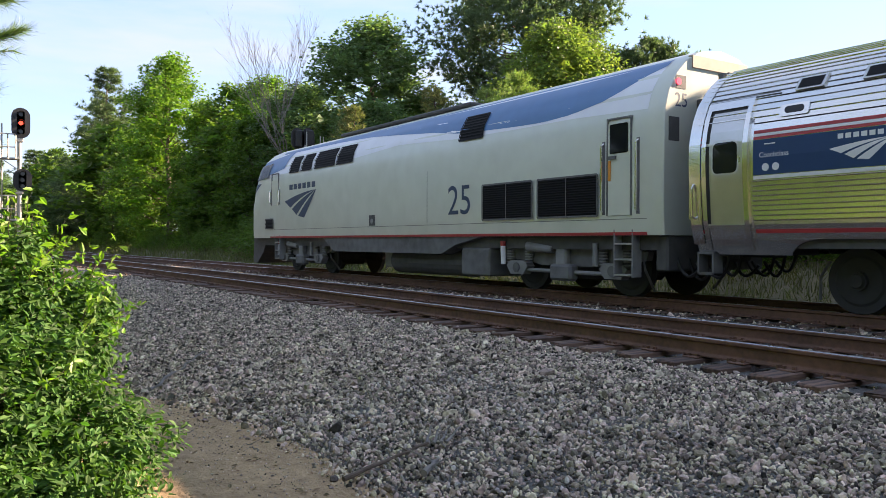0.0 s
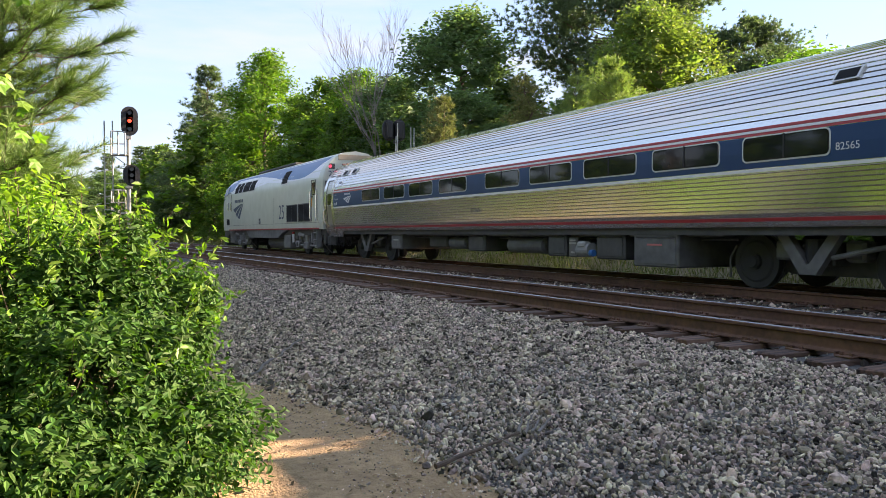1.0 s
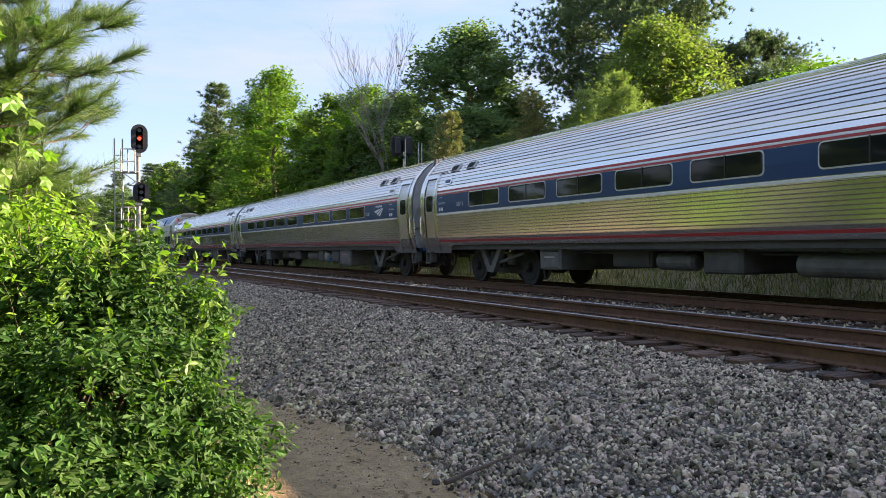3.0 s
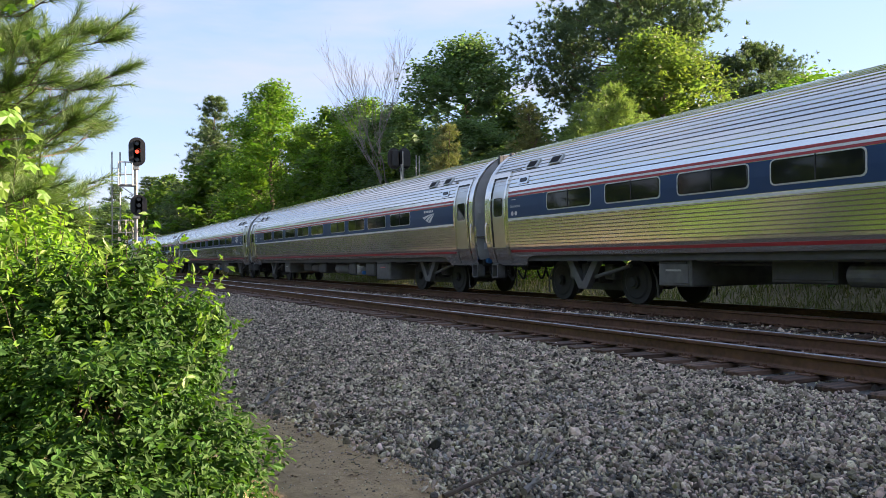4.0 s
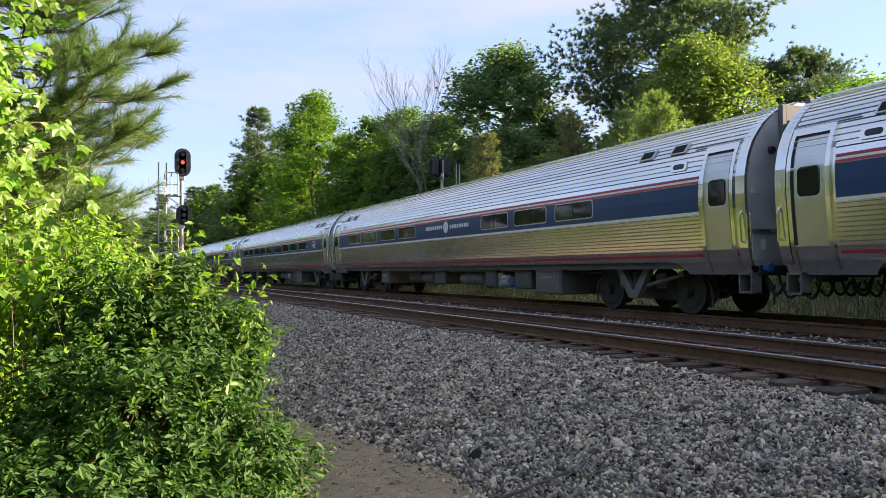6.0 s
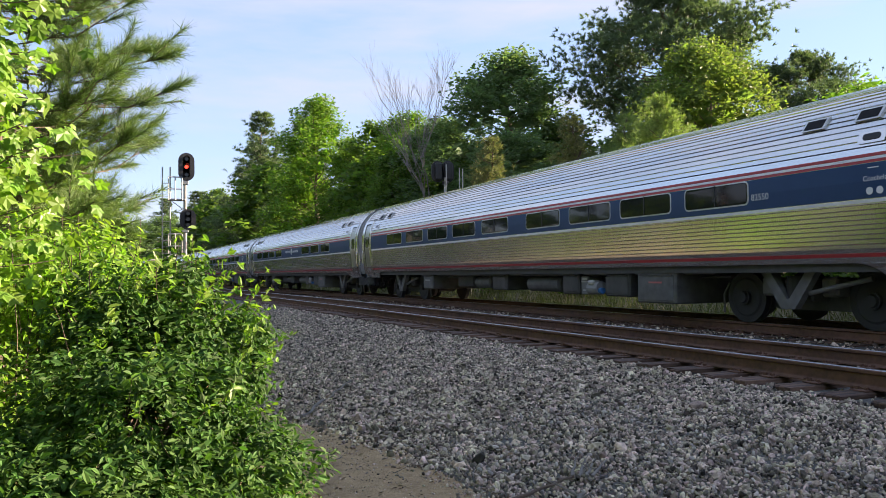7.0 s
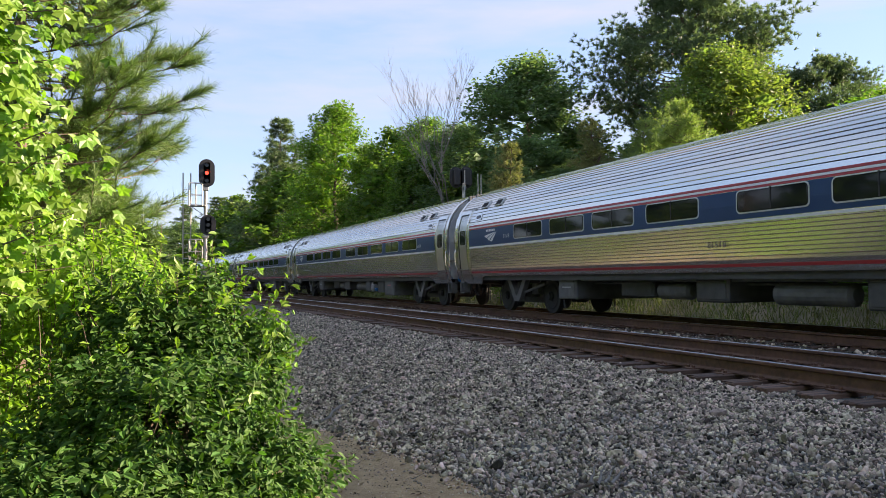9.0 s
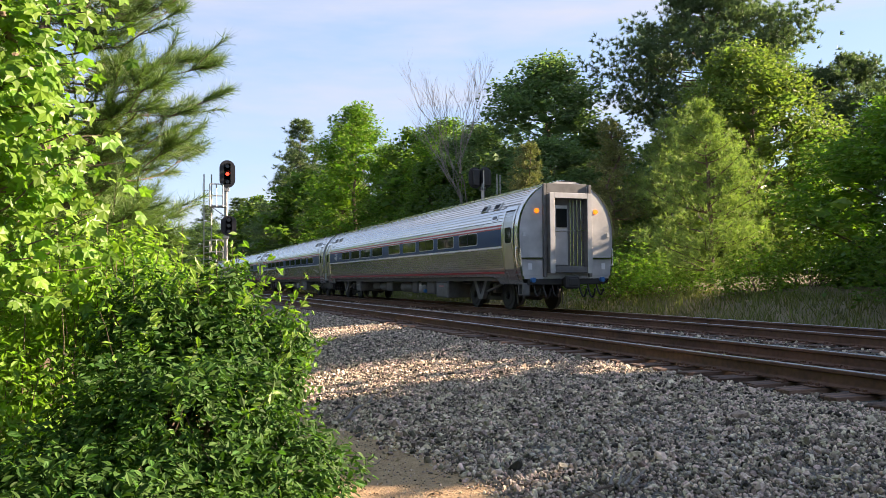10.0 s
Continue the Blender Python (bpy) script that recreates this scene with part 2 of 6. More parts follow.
PROFILE = [(-400, -0.74), (-60, -0.74), (-12, -0.69), (-4, -0.69), (0.2, -0.64), (1.0, -0.60), (2.1, -0.595), (2.5, -0.545), (3.4, -0.445), (4.6, -0.325), (5.5, -0.265), (5.95, -0.25), (6.2, -0.245), (8.8, -0.225),
           (9.45, -0.23), (10.1, -0.215), (13.0, -0.215), (13.5, -0.28), (14.6, -0.72), (15.3, -0.78), (16.4, -0.45), (17.6, 0.15), (19.5, 0.55), (24, 0.9), (40, 1.2), (90, 1.5), (400, 1.5)]


def ground_z(x):
    return float(np.interp(x, [p[0] for p in PROFILE], [p[1] for p in PROFILE]))


def rough_z(x, y):
    amp = float(np.interp(x, [-20, 0.3, 1.0, 2.4, 3, 5.6, 6, 13.2, 15, 18, 60], [0.12, 0.06, 0.02, 0.02, 0.03, 0.02, 0.01, 0.01, 0.08, 0.15, 0.3]))
    return ground_z(x) + amp * noise.noise((x * 0.9, y * 0.5, 0.0)) + 0.4 * amp * noise.noise((x * 2.7, y * 2.2, 5.0))


def strip(name, xs, ys, mat, label, kind="structure", lift=0.0):
    verts, faces = [], []
    for y in ys:
        for x in xs:
            px, py, _ = along(x, y)
            verts.append((px, py, rough_z(x, y) + lift))
    n = len(xs)
    for j in range(len(ys) - 1):
        for i in range(n - 1):
            faces.append((j * n + i, j * n + i + 1, (j + 1) * n + i + 1, (j + 1) * n + i))
    return tagged(mesh_ob(name, verts, faces, mat, smooth=True), label, "ground", kind=kind)


def spread(a, b, c, d, fine):
    """Stations from a to d, close together between b and c."""
    lo = [a + (b - a) * (1 - (1 - k / 14) ** 2) for k in range(14)]
    mid = list(np.arange(b, c, fine))
    hi = [c + (d - c) * (k / 24) ** 2 for k in range(25)]
    return lo + mid + hi


YS = spread(-600, -6, 40, 2600, 0.35)
PATH_EDGE = 2.32
ground = strip("ground", [-2500, -900, -400, -150, -60, -25, -12, -7, -4, -2.5, -1.2, -0.4, 0.2], YS, "soil", "dark soil with weeds beside the track")
strip("path", [0.2, 0.5, 0.8, 1.1, 1.4, 1.7, 2.0, PATH_EDGE + 0.05], YS, "sand", "trodden sandy dirt path along the ballast", kind="structure")
# dark sheet below the loose stones, its colour standing in for shade between them
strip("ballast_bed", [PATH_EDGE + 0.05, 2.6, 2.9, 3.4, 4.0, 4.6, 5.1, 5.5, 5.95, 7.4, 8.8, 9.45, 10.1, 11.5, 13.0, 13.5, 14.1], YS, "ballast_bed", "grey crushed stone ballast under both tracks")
strip("bank", [14.1, 14.6, 15.3, 15.8, 16.4, 17.0, 17.6, 18.5, 19.5, 21.5, 24, 30, 40, 60, 90, 160, 400, 900, 2500], YS, "soil", "low grassy bank below the trees")


def rail_profile():
    return [(-0.075, -0.18), (0.075, -0.18), (0.075, -0.168), (0.014, -0.15), (0.009, -0.14), (0.009, -0.05), (0.036, -0.035), (0.037, -0.008), (0.028, 0.0), (-0.028, 0.0), (-0.037, -0.008), (-0.036, -0.035),
            (-0.009, -0.05), (-0.009, -0.14), (-0.014, -0.15), (-0.075, -0.168)]


def track(name, cx, label):
    e = thing(name, label, "railway track", kind="structure")
    ss = spread(-260, -10, 60, 1500, 2.5)
    for side in (-0.753, 0.753):
        for nm, prof, mat in (("rail", rail_profile(), "rail"), ("rail_head", [(-0.029, -0.001), (0.029, -0.001), (0.024, 0.004), (-0.024, 0.004)], "railtop")):
            verts, faces, n = [], [], len(prof)
            for s in ss:
                verts += [along(cx + side + u, s, z) for u, z in prof]
            for j in range(len(ss) - 1):
                for i in range(n):
                    k = (i + 1) % n
                    faces.append((j * n + i, j * n + k, (j + 1) * n + k, (j + 1) * n + i))
            mesh_ob(nm, verts, faces, mat, e, "rusty steel rail" if nm == "rail" else "polished running surface")
    return e


near_track = track("near_track", NEAR_X, "straight railway track with rusty rails on dark wooden ties")
far_track = track("far_track", TRAIN_X, "second railway track that carries the train")


def ties(parent, cx):
    rnd = random.Random(int(cx * 10))
    meshes = []
    for k in range(5):
        bm = bmesh.new()
        box(bm, -1.3, 1.3, -0.115, 0.115, -0.34, -0.186, 0.012)
        for v in bm.verts:
            v.co += Vector((rnd.uniform(-0.02, 0.02), rnd.uniform(-0.012, 0.012), rnd.uniform(-0.008, 0.004)))
        me = bpy.data.meshes.new("tie")
        bm.to_mesh(me)
        bm.free()
        me.materials.append(M["tie"])
        meshes.append(me)
    plate = bmesh.new()
    for sd in (-0.753, 0.753):
        box(plate, sd - 0.17, sd + 0.17, -0.09, 0.09, -0.187, -0.172, 0.004)
        for du, dv in ((-0.11, -0.05), (-0.11, 0.05), (0.11, -0.05), (0.11, 0.05)):
            box(plate, sd + du - 0.015, sd + du + 0.015, dv - 0.015, dv + 0.015, -0.175, -0.145)
        box(plate, sd - 0.09, sd + 0.09, 0.12, 0.15, -0.20, -0.15, 0.004)
    pm = bpy.data.meshes.new("tie_plate")
    plate.to_mesh(pm)
    plate.free()
    pm.materials.append(M["rail"])
    far_v, far_f = [], []
    for i in range(-40, 420):
        s = i * 0.53 + rnd.uniform(-0.04, 0.04)
        x, y, th = bent(TRAIN_X, s)
        px, py, _ = along(cx + rnd.uniform(-0.05, 0.05), s)
        a = th + rnd.uniform(-0.015, 0.015)
        if -8 < s < 100:
            t = new("tie", rnd.choice(meshes))
            t.parent = parent
            t.matrix_basis = Matrix.Translation((px, py, rnd.uniform(-0.012, 0.004))) @ Matrix.Rotation(a, 4, "Z")
            if -8 < s < 40:
                p = new("tie_plate", pm)
                p.parent = t
        else:
            b = len(far_v)
            for z in (-0.34, -0.19):
                for u, w in ((-1.3, -0.11), (1.3, -0.11), (1.3, 0.11), (-1.3, 0.11)):
                    far_v.append((px + u, py + w, z))
            far_f += [tuple(b + k for k in q) for q in ((4, 5, 6, 7), (0, 1, 5, 4), (1, 2, 6, 5), (2, 3, 7, 6), (3, 0, 4, 7))]
    tagged(mesh_ob("distant_ties", far_v, far_f, "tie", parent), "distant wooden ties", kind="stuff")


ties(near_track, NEAR_X)
ties(far_track, TRAIN_X)


# ---------------------------------------------------------------- loose stones
def stone_shapes(count, seed, coarse=False):
    rnd = np.random.RandomState(seed)
    bm = bmesh.new()
    if coarse:
        bmesh.ops.create_cube(bm, size=1.35)
        bmesh.ops.triangulate(bm, faces=bm.faces[:])
    else:
        bmesh.ops.create_icosphere(bm, subdivisions=1, radius=1.0)
    base = np.array([v.co[:] for v in bm.verts])
    tri = np.array([[v.index for v in f.verts] for f in bm.faces])
    bm.free()
    out = []
    for _ in range(count):
        v = base * (1 + rnd.uniform(-0.2, 0.2, (len(base), 1))) + rnd.uniform(-0.08, 0.08, base.shape)
        for _ in range(3):                       # broken faces
            nrm = rnd.normal(size=3)
            nrm /= np.linalg.norm(nrm)
            d = v @ nrm
            cut = 0.66
            v = v - np.where(d > cut, d - cut, 0)[:, None] * nrm
        out.append(v * np.array([1.15, 0.78, 0.54]))
    return out, tri


def turns(rnd, n):
    q = rnd.normal(size=(n, 4))
    q /= np.linalg.norm(q, axis=1)[:, None]
    w, x, y, z = q.T
    return np.stack([np.stack([1 - 2 * (y * y + z * z), 2 * (x * y - z * w), 2 * (x * z + y * w)], 1),
                     np.stack([2 * (x * y + z * w), 1 - 2 * (x * x + z * z), 2 * (y * z - x * w)], 1),
                     np.stack([2 * (x * z - y * w), 2 * (y * z + x * w), 1 - 2 * (x * x + y * y)], 1)], 1)


def stones(name, xs, ys, size, sink, seed, label, parent=None, coarse=False):
    """Loose stones at the given stations, joined into one heap."""
    rnd = np.random.RandomState(seed)
    shapes, tri = stone_shapes(24, seed, coarse)
    n = len(xs)
    pick = rnd.randint(0, 24, n)
    V = np.array(shapes)[pick]
    r = size * rnd.lognormal(0, 0.36, n)
    V = np.einsum("nij,nkj->nki", turns(rnd, n), V) * r[:, None, None]
    P = np.array([(*along(x, y)[:2], rough_z(x, y)) for x, y in zip(xs, ys)])
    P[:, 2] += r * sink
    V = V + P[:, None, :]
    F = tri[None] + (np.arange(n) * V.shape[1])[:, None, None]
    return tagged(mesh_ob(name, V.reshape(-1, 3), F.reshape(-1, 3), "stone", parent), label, "ballast", kind="stuff")


def lay_ballast():
    rnd = np.random.RandomState(4)
    xs, ys = [], []
    y = 1.8
    while y < 34:
        step = 0.0265 * (1 if y < 9 else 1 + (y - 9) / 14)
        w = np.arange(1.55, 6.2, step)
        xs.append(w + rnd.uniform(-0.5, 0.5, len(w)) * step)
        ys.append(np.full(len(w), y) + rnd.uniform(-0.5, 0.5, len(w)) * step)
        y += step
    xs, ys = np.concatenate(xs), np.concatenate(ys)
    edge = np.interp(ys, [3.0, 4.3, 5.3, 7.0, 8.7, 12], [2.22, 2.26, 2.32, 2.18, 1.80, 1.75]) + 0.05 * np.sin(ys * 5.1) + 0.07 * rnd.normal(size=len(xs))
    keep = (xs > edge) & (rnd.uniform(size=len(xs)) < 0.93)
    xs, ys = xs[keep], ys[keep]
    near = ys < 6.6
    stones("ballast_stones", xs[near], ys[near], 0.0158, 0.35, 5, "grey and buff crushed stones of the ballast shoulder")
    stones("ballast_stones", xs[~near], ys[~near], 0.0192, 0.3, 6, "grey crushed stones of the ballast shoulder farther on", coarse=True)
    gx, gy = rnd.uniform(6.2, 8.6, 5200), rnd.uniform(1, 40, 5200)
    stones("ballast_stones", gx, gy, 0.024, -0.1, 7, "stones between the ties of the track", coarse=True)
    gx, gy = rnd.uniform(8.6, 12.9, 11000), rnd.uniform(2, 42, 11000)
    stones("ballast_stones", gx, gy, 0.027, 0.1, 8, "stones between the two tracks", coarse=True)


lay_ballast()

# ---------------------------------------------------------------- the train
CAR = 26.0
SIDE = [(0.80, 1.38), (0.95, 1.45), (1.15, 1.505), (1.25, 1.53), (1.9, 1.588), (2.2, 1.60), (2.45, 1.592), (2.62, 1.565), (2.85, 1.505), (3.1, 1.39), (3.38, 1.17), (3.58, 0.93), (3.73, 0.62), (3.82, 0.28), (3.85, 0.0)]


def side_u(z):
    return float(np.interp(z, [p[0] for p in SIDE], [p[1] for p in SIDE]))


def extrude(name, outline, y0, y1, mat, parent, label="", closed=False, smooth=False, steps=1):
    """An open or closed outline (x, z) drawn out along y."""
    n, verts, faces = len(outline), [], []
    for k in range(steps + 1):
        y = y0 + (y1 - y0) * k / steps
        verts += [(x, y, z) for x, z in outline]
    for k in range(steps):
        for i in range(n if closed else n - 1):
            j = (i + 1) % n
            faces.append((k * n + i, k * n + j, (k + 1) * n + j, (k + 1) * n + i))
    return mesh_ob(name, verts, faces, mat, parent, label, smooth)


def fluted(z0, z1, count, depth):
    pts = []
    for i in range(count):
        a, b = z0 + (z1 - z0) * i / count, z0 + (z1 - z0) * (i + 1) / count
        for f, d in ((0.0, 0.0), (0.70, 0.0), (0.74, -0.25), (0.78, 0.0), (0.84, 0.8), (0.90, 1.0), (0.96, 0.8)):
            z = a + (b - a) * f
            pts.append((side_u(z) + depth * d, z))
    pts.append((side_u(z1), z1))
    return pts


def roof_fluted(count, depth):
    zs = np.linspace(2.70, 3.85, 240)
    us = np.array([side_u(z) for z in zs])
    run = np.concatenate([[0], np.cumsum(np.hypot(np.diff(zs), np.diff(us)))])
    pts = []
    for i in range(count):
        for f, d in ((0.0, 0.0), (0.70, 0.0), (0.74, -depth), (0.82, -depth), (0.86, depth * 0.6), (0.94, depth * 0.6)):
            r = run[-1] * (i + f) / count
            z, u = float(np.interp(r, run, zs)), float(np.interp(r, run, us))
            nz = min(1.0, max(0.0, (z - 2.7) / 1.15))
            pts.append((u + d * (1 - nz), z + d * nz))
    pts.append((0.0, 3.85))
    return pts


def panel(name, y0, y1, z0, z1, proud, mat, parent, label="", thick=0.012, sign=-1, nz=4, cut=0.0):
    """A sheet that follows the curved side of a coach, with cut corners where asked."""
    bm = bmesh.new()
    outer, inner = [], []
    zs = [z0 + (z1 - z0) * k / nz for k in range(nz + 1)]
    prof = [(y0, z) for z in zs] + [(y1, z) for z in zs[::-1]]
    if cut:
        prof = []
        for cy, cz, a0 in ((y0 + cut, z0 + cut, 180), (y1 - cut, z0 + cut, 270), (y1 - cut, z1 - cut, 0), (y0 + cut, z1 - cut, 90)):
            for k in range(4):
                a = math.radians(a0 + 30 * k)
                prof.append((cy + cut * math.cos(a), cz + cut * math.sin(a)))
        outer = [bm.verts.new((sign * (side_u(z) + proud), y, z)) for y, z in prof]
        inner = [bm.verts.new((sign * (side_u(z) + proud - thick), y, z)) for y, z in prof]
        bm.faces.new(outer)
        for i in range(len(prof)):
            j = (i + 1) % len(prof)
            bm.faces.new((outer[i], inner[i], inner[j], outer[j]))
    else:
        a = [[bm.verts.new((sign * (side_u(z) + d), y, z)) for z in zs] for d in (proud, proud - thick) for y in (y0, y1)]
        for k in range(nz):
            bm.faces.new((a[0][k], a[1][k], a[1][k + 1], a[0][k + 1]))
            bm.faces.new((a[0][k], a[0][k + 1], a[2][k + 1], a[2][k]))
            bm.faces.new((a[1][k], a[3][k], a[3][k + 1], a[1][k + 1]))
        bm.faces.new((a[0][0], a[2][0], a[3][0], a[1][0]))
        bm.faces.new((a[0][-1], a[1][-1], a[3][-1], a[2][-1]))
    bmesh.ops.recalc_face_normals(bm, faces=bm.faces[:])
    return part(name, bm, mat, parent, label)


def lettering(name, text, y, z, height, mat, parent, surface, stretch=1.0):
    """Letters on the side that faces -x; y is where the first letter stands, and reading goes towards -y."""
    cu = bpy.data.curves.new(name, "FONT")
    cu.body, cu.size, cu.extrude = text, height * 1.38, 0.0
    tmp = bpy.data.objects.new(name, cu)
    scene.collection.objects.link(tmp)
    bpy.context.view_layer.update()
    me = bpy.data.meshes.new_from_object(tmp.evaluated_get(bpy.context.evaluated_depsgraph_get()))
    bpy.data.objects.remove(tmp)
    bpy.data.curves.remove(cu)
    for v in me.vertices:
        yy, zz = y - v.co.x * stretch, z + v.co.y
        v.co = (-(surface(zz) + 0.007), yy, zz)
    me.materials.clear()
    me.materials.append(M[mat])
    ob = new(name, me)
    ob.parent = parent
    return ob


def bars(name, y0, y1, z0, z1, count, mat, parent, surface, rise=0.7):
    """A row of plain bars that stands for lettering."""
    w = (y1 - y0) / count
    for i in range(count):
        a, b = y0 + w * i + 0.14 * w, y0 + w * (i + 1) - 0.14 * w
        part(name, box(bmesh.new(), -(surface((z0 + z1) / 2) + 0.007), -(surface((z0 + z1) / 2) - 0.01), a, b, z0, z1), mat, parent)


def swoosh(name, y0, y1, z0, z1, mat, parent, surface):
    """Three tapering strokes that fan out from one side."""
    bm = bmesh.new()
    w, h = y1 - y0, z1 - z0

    def bow(c, e, f):
        return 2 * f * (1 - f) * c[0] + f * f * e[0], (1 - f) ** 2 + 2 * f * (1 - f) * c[1] + f * f * e[1]
    for co, eo, ci, ei in (((0.45, 0.98), (1.0, 0.66), (0.42, 0.86), (0.80, 0.40)), ((0.38, 0.82), (0.75, 0.34), (0.31, 0.70), (0.60, 0.10)), ((0.27, 0.64), (0.55, 0.06), (0.17, 0.50), (0.36, -0.02))):
        rows = [[bm.verts.new((-(surface(z0 + h * z) + 0.007), y0 + w * x, z0 + h * z)) for x, z in (bow(c, e, i / 10) for i in range(11))] for c, e in ((co, eo), (ci, ei))]
        for i in range(10):
            bm.faces.new((rows[0][i], rows[0][i + 1], rows[1][i + 1], rows[1][i]))
    bmesh.ops.remove_doubles(bm, verts=bm.verts[:], dist=1e-5)
    return part(name, bm, mat, parent, "plain fan of three strokes")


def wheel_set(parent, y, r, mat="wheel"):
    bm = cyl(bmesh.new(), (-0.80, y, r), (0.80, y, r), 0.09, seg=10)
    part("axle", bm, "darkgrey", parent)
    for sd in (-1, 1):
        bm = bmesh.new()
        cyl(bm, (sd * 0.69, y, r), (sd * 0.715, y, r), r + 0.026, seg=28)
        cyl(bm, (sd * 0.715, y, r), (sd * 0.82, y, r), r, seg=28)
        cyl(bm, (sd * 0.82, y, r), (sd * 0.84, y, r), r * 0.78, r * 0.70, seg=28)
        cyl(bm, (sd * 0.84, y, r), (sd * 0.90, y, r), 0.13, seg=14)
        part("wheel", bm, mat, parent)


def coach_truck(parent, y):
    t = new("truck")
    t.parent = parent
    t.matrix_basis = Matrix.Translation((0, y, 0))
    tagged(t, "dark grimy four-wheel truck")
    for dy in (-1.3, 1.3):
        wheel_set(t, dy, 0.457)
    for sd in (-1, 1):
        bm = prism(bmesh.new(), [(-1.75, 0.50), (-1.5, 0.36), (-1.05, 0.38), (-0.75, 0.26), (0.75, 0.26), (1.05, 0.38), (1.5, 0.36), (1.75, 0.50), (1.55, 0.66), (0.95, 0.64), (0.6, 0.56), (-0.6, 0.56), (-0.95, 0.64), (-1.55, 0.66)], sd * 0.50, sd * 0.62)
        part("side_frame", bm, "black", t)
        bm = bmesh.new()
        outer = [(-0.56, 1.02), (0.56, 1.02), (0.56, 0.90), (0.14, 0.30), (-0.14, 0.30), (-0.56, 0.90)]
        inner = [(-0.34, 0.90), (0.34, 0.90), (0.34, 0.88), (0.02, 0.46), (-0.02, 0.46), (-0.34, 0.88)]
        for i in range(6):
            j = (i + 1) % 6
            prism(bm, [outer[i], outer[j], inner[j], inner[i]], sd * 1.08, sd * 1.22)
        part("bolster_bracket", bm, "darkgrey", t, "dark grey triangular bolster bracket")
        for dy in (-1.3, 1.3):
            part("hub_cap", cyl(bmesh.new(), (sd * 0.88, dy, 0.457), (sd * 0.94, dy, 0.457), 0.12, 0.09, seg=14), "wheel", t)
        bm = cyl(bmesh.new(), (sd * 1.0, 0.0, 0.46), (sd * 1.0, 0.0, 0.84), 0.17, seg=14)
        part("air_spring", bm, "rubber", t)
        bm = bmesh.new()
        cyl(bm, (sd * 1.12, -1.5, 0.80), (sd * 1.12, -0.35, 0.56), 0.04, seg=8)
        part("damper", bm, "darkgrey", t)
        for dy in (-1.88, 1.88):
            bm = tube(bmesh.new(), [(sd * 0.78, dy * 0.93, 0.72), (sd * 0.80, dy, 0.50), (sd * 0.78, dy * 1.01, 0.16)], 0.022)
            part("sand_pipe", bm, "darkgrey", t)
    part("bolster", box(bmesh.new(), -1.0, 1.0, -0.3, 0.3, 0.42, 0.78, 0.03), "black", t)
    for dy in (-0.62, 0.62):
        part("brake_disc", cyl(bmesh.new(), (-0.5, dy * 2.1, 0.457), (-0.4, dy * 2.1, 0.457), 0.34, seg=20), "darkgrey", t)
        part("brake_caliper", box(bmesh.new(), -1.0, -0.7, dy - 0.16, dy + 0.16, 0.5, 0.82, 0.04), "darkgrey", t)
    return t


WINDOWS = [(4.34, 5.86), (6.30, 7.86), (8.25, 9.82), (10.27, 11.84), (12.86, 14.40), (14.88, 16.44), (16.90, 18.46), (18.94, 20.50), (21.0, 22.56)]


def vestibule_door(parent, yc, f):
    """A side door; f is +1 where the coach's end lies towards +y."""
    s = -1
    e = new("side_door")
    e.parent = parent
    tagged(e, "plain stainless steel sliding door with a small dark window")
    panel("door_leaf", yc - 0.32, yc + 0.32, 1.24, 2.98, 0.005, "door_steel", e, thick=0.03, nz=10)
    panel("door_window", yc - 0.21, yc + 0.21, 2.01, 2.47, 0.013, "glass", e, "dark rounded window", cut=0.08)
    panel("window_rim", yc - 0.235, yc + 0.235, 1.985, 2.495, 0.009, "window_trim", e, cut=0.1)
    for y0, y1 in ((yc - 0.40, yc - 0.32), (yc + 0.32, yc + 0.40)):
        panel("door_post", y0, y1, 0.86, 3.1, 0.035, "steel", e, nz=10, thick=0.05)
    panel("door_shadow_gap", yc + f * 0.30 - 0.02, yc + f * 0.30 + 0.02, 1.26, 2.98, 0.010, "rubber", e, nz=8)
    panel("door_head", yc - 0.32, yc + 0.32, 2.98, 3.1, 0.035, "steel", e, thick=0.05)
    panel("head_gap", yc - 0.32, yc + 0.32, 2.94, 2.98, 0.011, "rubber", e)
    panel("door_sill", yc - 0.40, yc + 0.40, 1.20, 1.24, 0.03, "steel", e, thick=0.06)
    panel("lower_panel", yc - 0.31, yc + 0.31, 0.84, 1.19, 0.012, "steel", e, "plain steel trap panel")
    bm = bmesh.new()
    for zz in (0.48, 0.80):
        box(bm, -1.44, -1.22, yc + f * 0.46 - 0.15, yc + f * 0.46 + 0.15, zz, zz + 0.035)
    for dy in (-0.15, 0.12):
        box(bm, -1.44, -1.22, yc + f * 0.46 + dy, yc + f * 0.46 + dy + 0.03, 0.48, 0.82)
    part("step_frame", bm, "darkgrey", e)
    bm = tube(bmesh.new(), [(-1.56, yc + f * 0.56, 1.35), (-1.62, yc + f * 0.57, 1.38), (-1.64, yc + f * 0.57, 1.8), (-1.60, yc + f * 0.56, 1.88)], 0.018)
    part("grab_rail", bm, "steel", e)


def hose_line(u, y0, y1, z0, z1, dip):
    pts = []
    for k in range(10):
        f = k / 9
        base = z0 + (z1 - z0) * f
        pts.append((u + 0.03 * math.sin(3 * f), y0 + (y1 - y0) * f, base - (base - dip) * math.sin(math.pi * f) ** 0.8))
    return pts


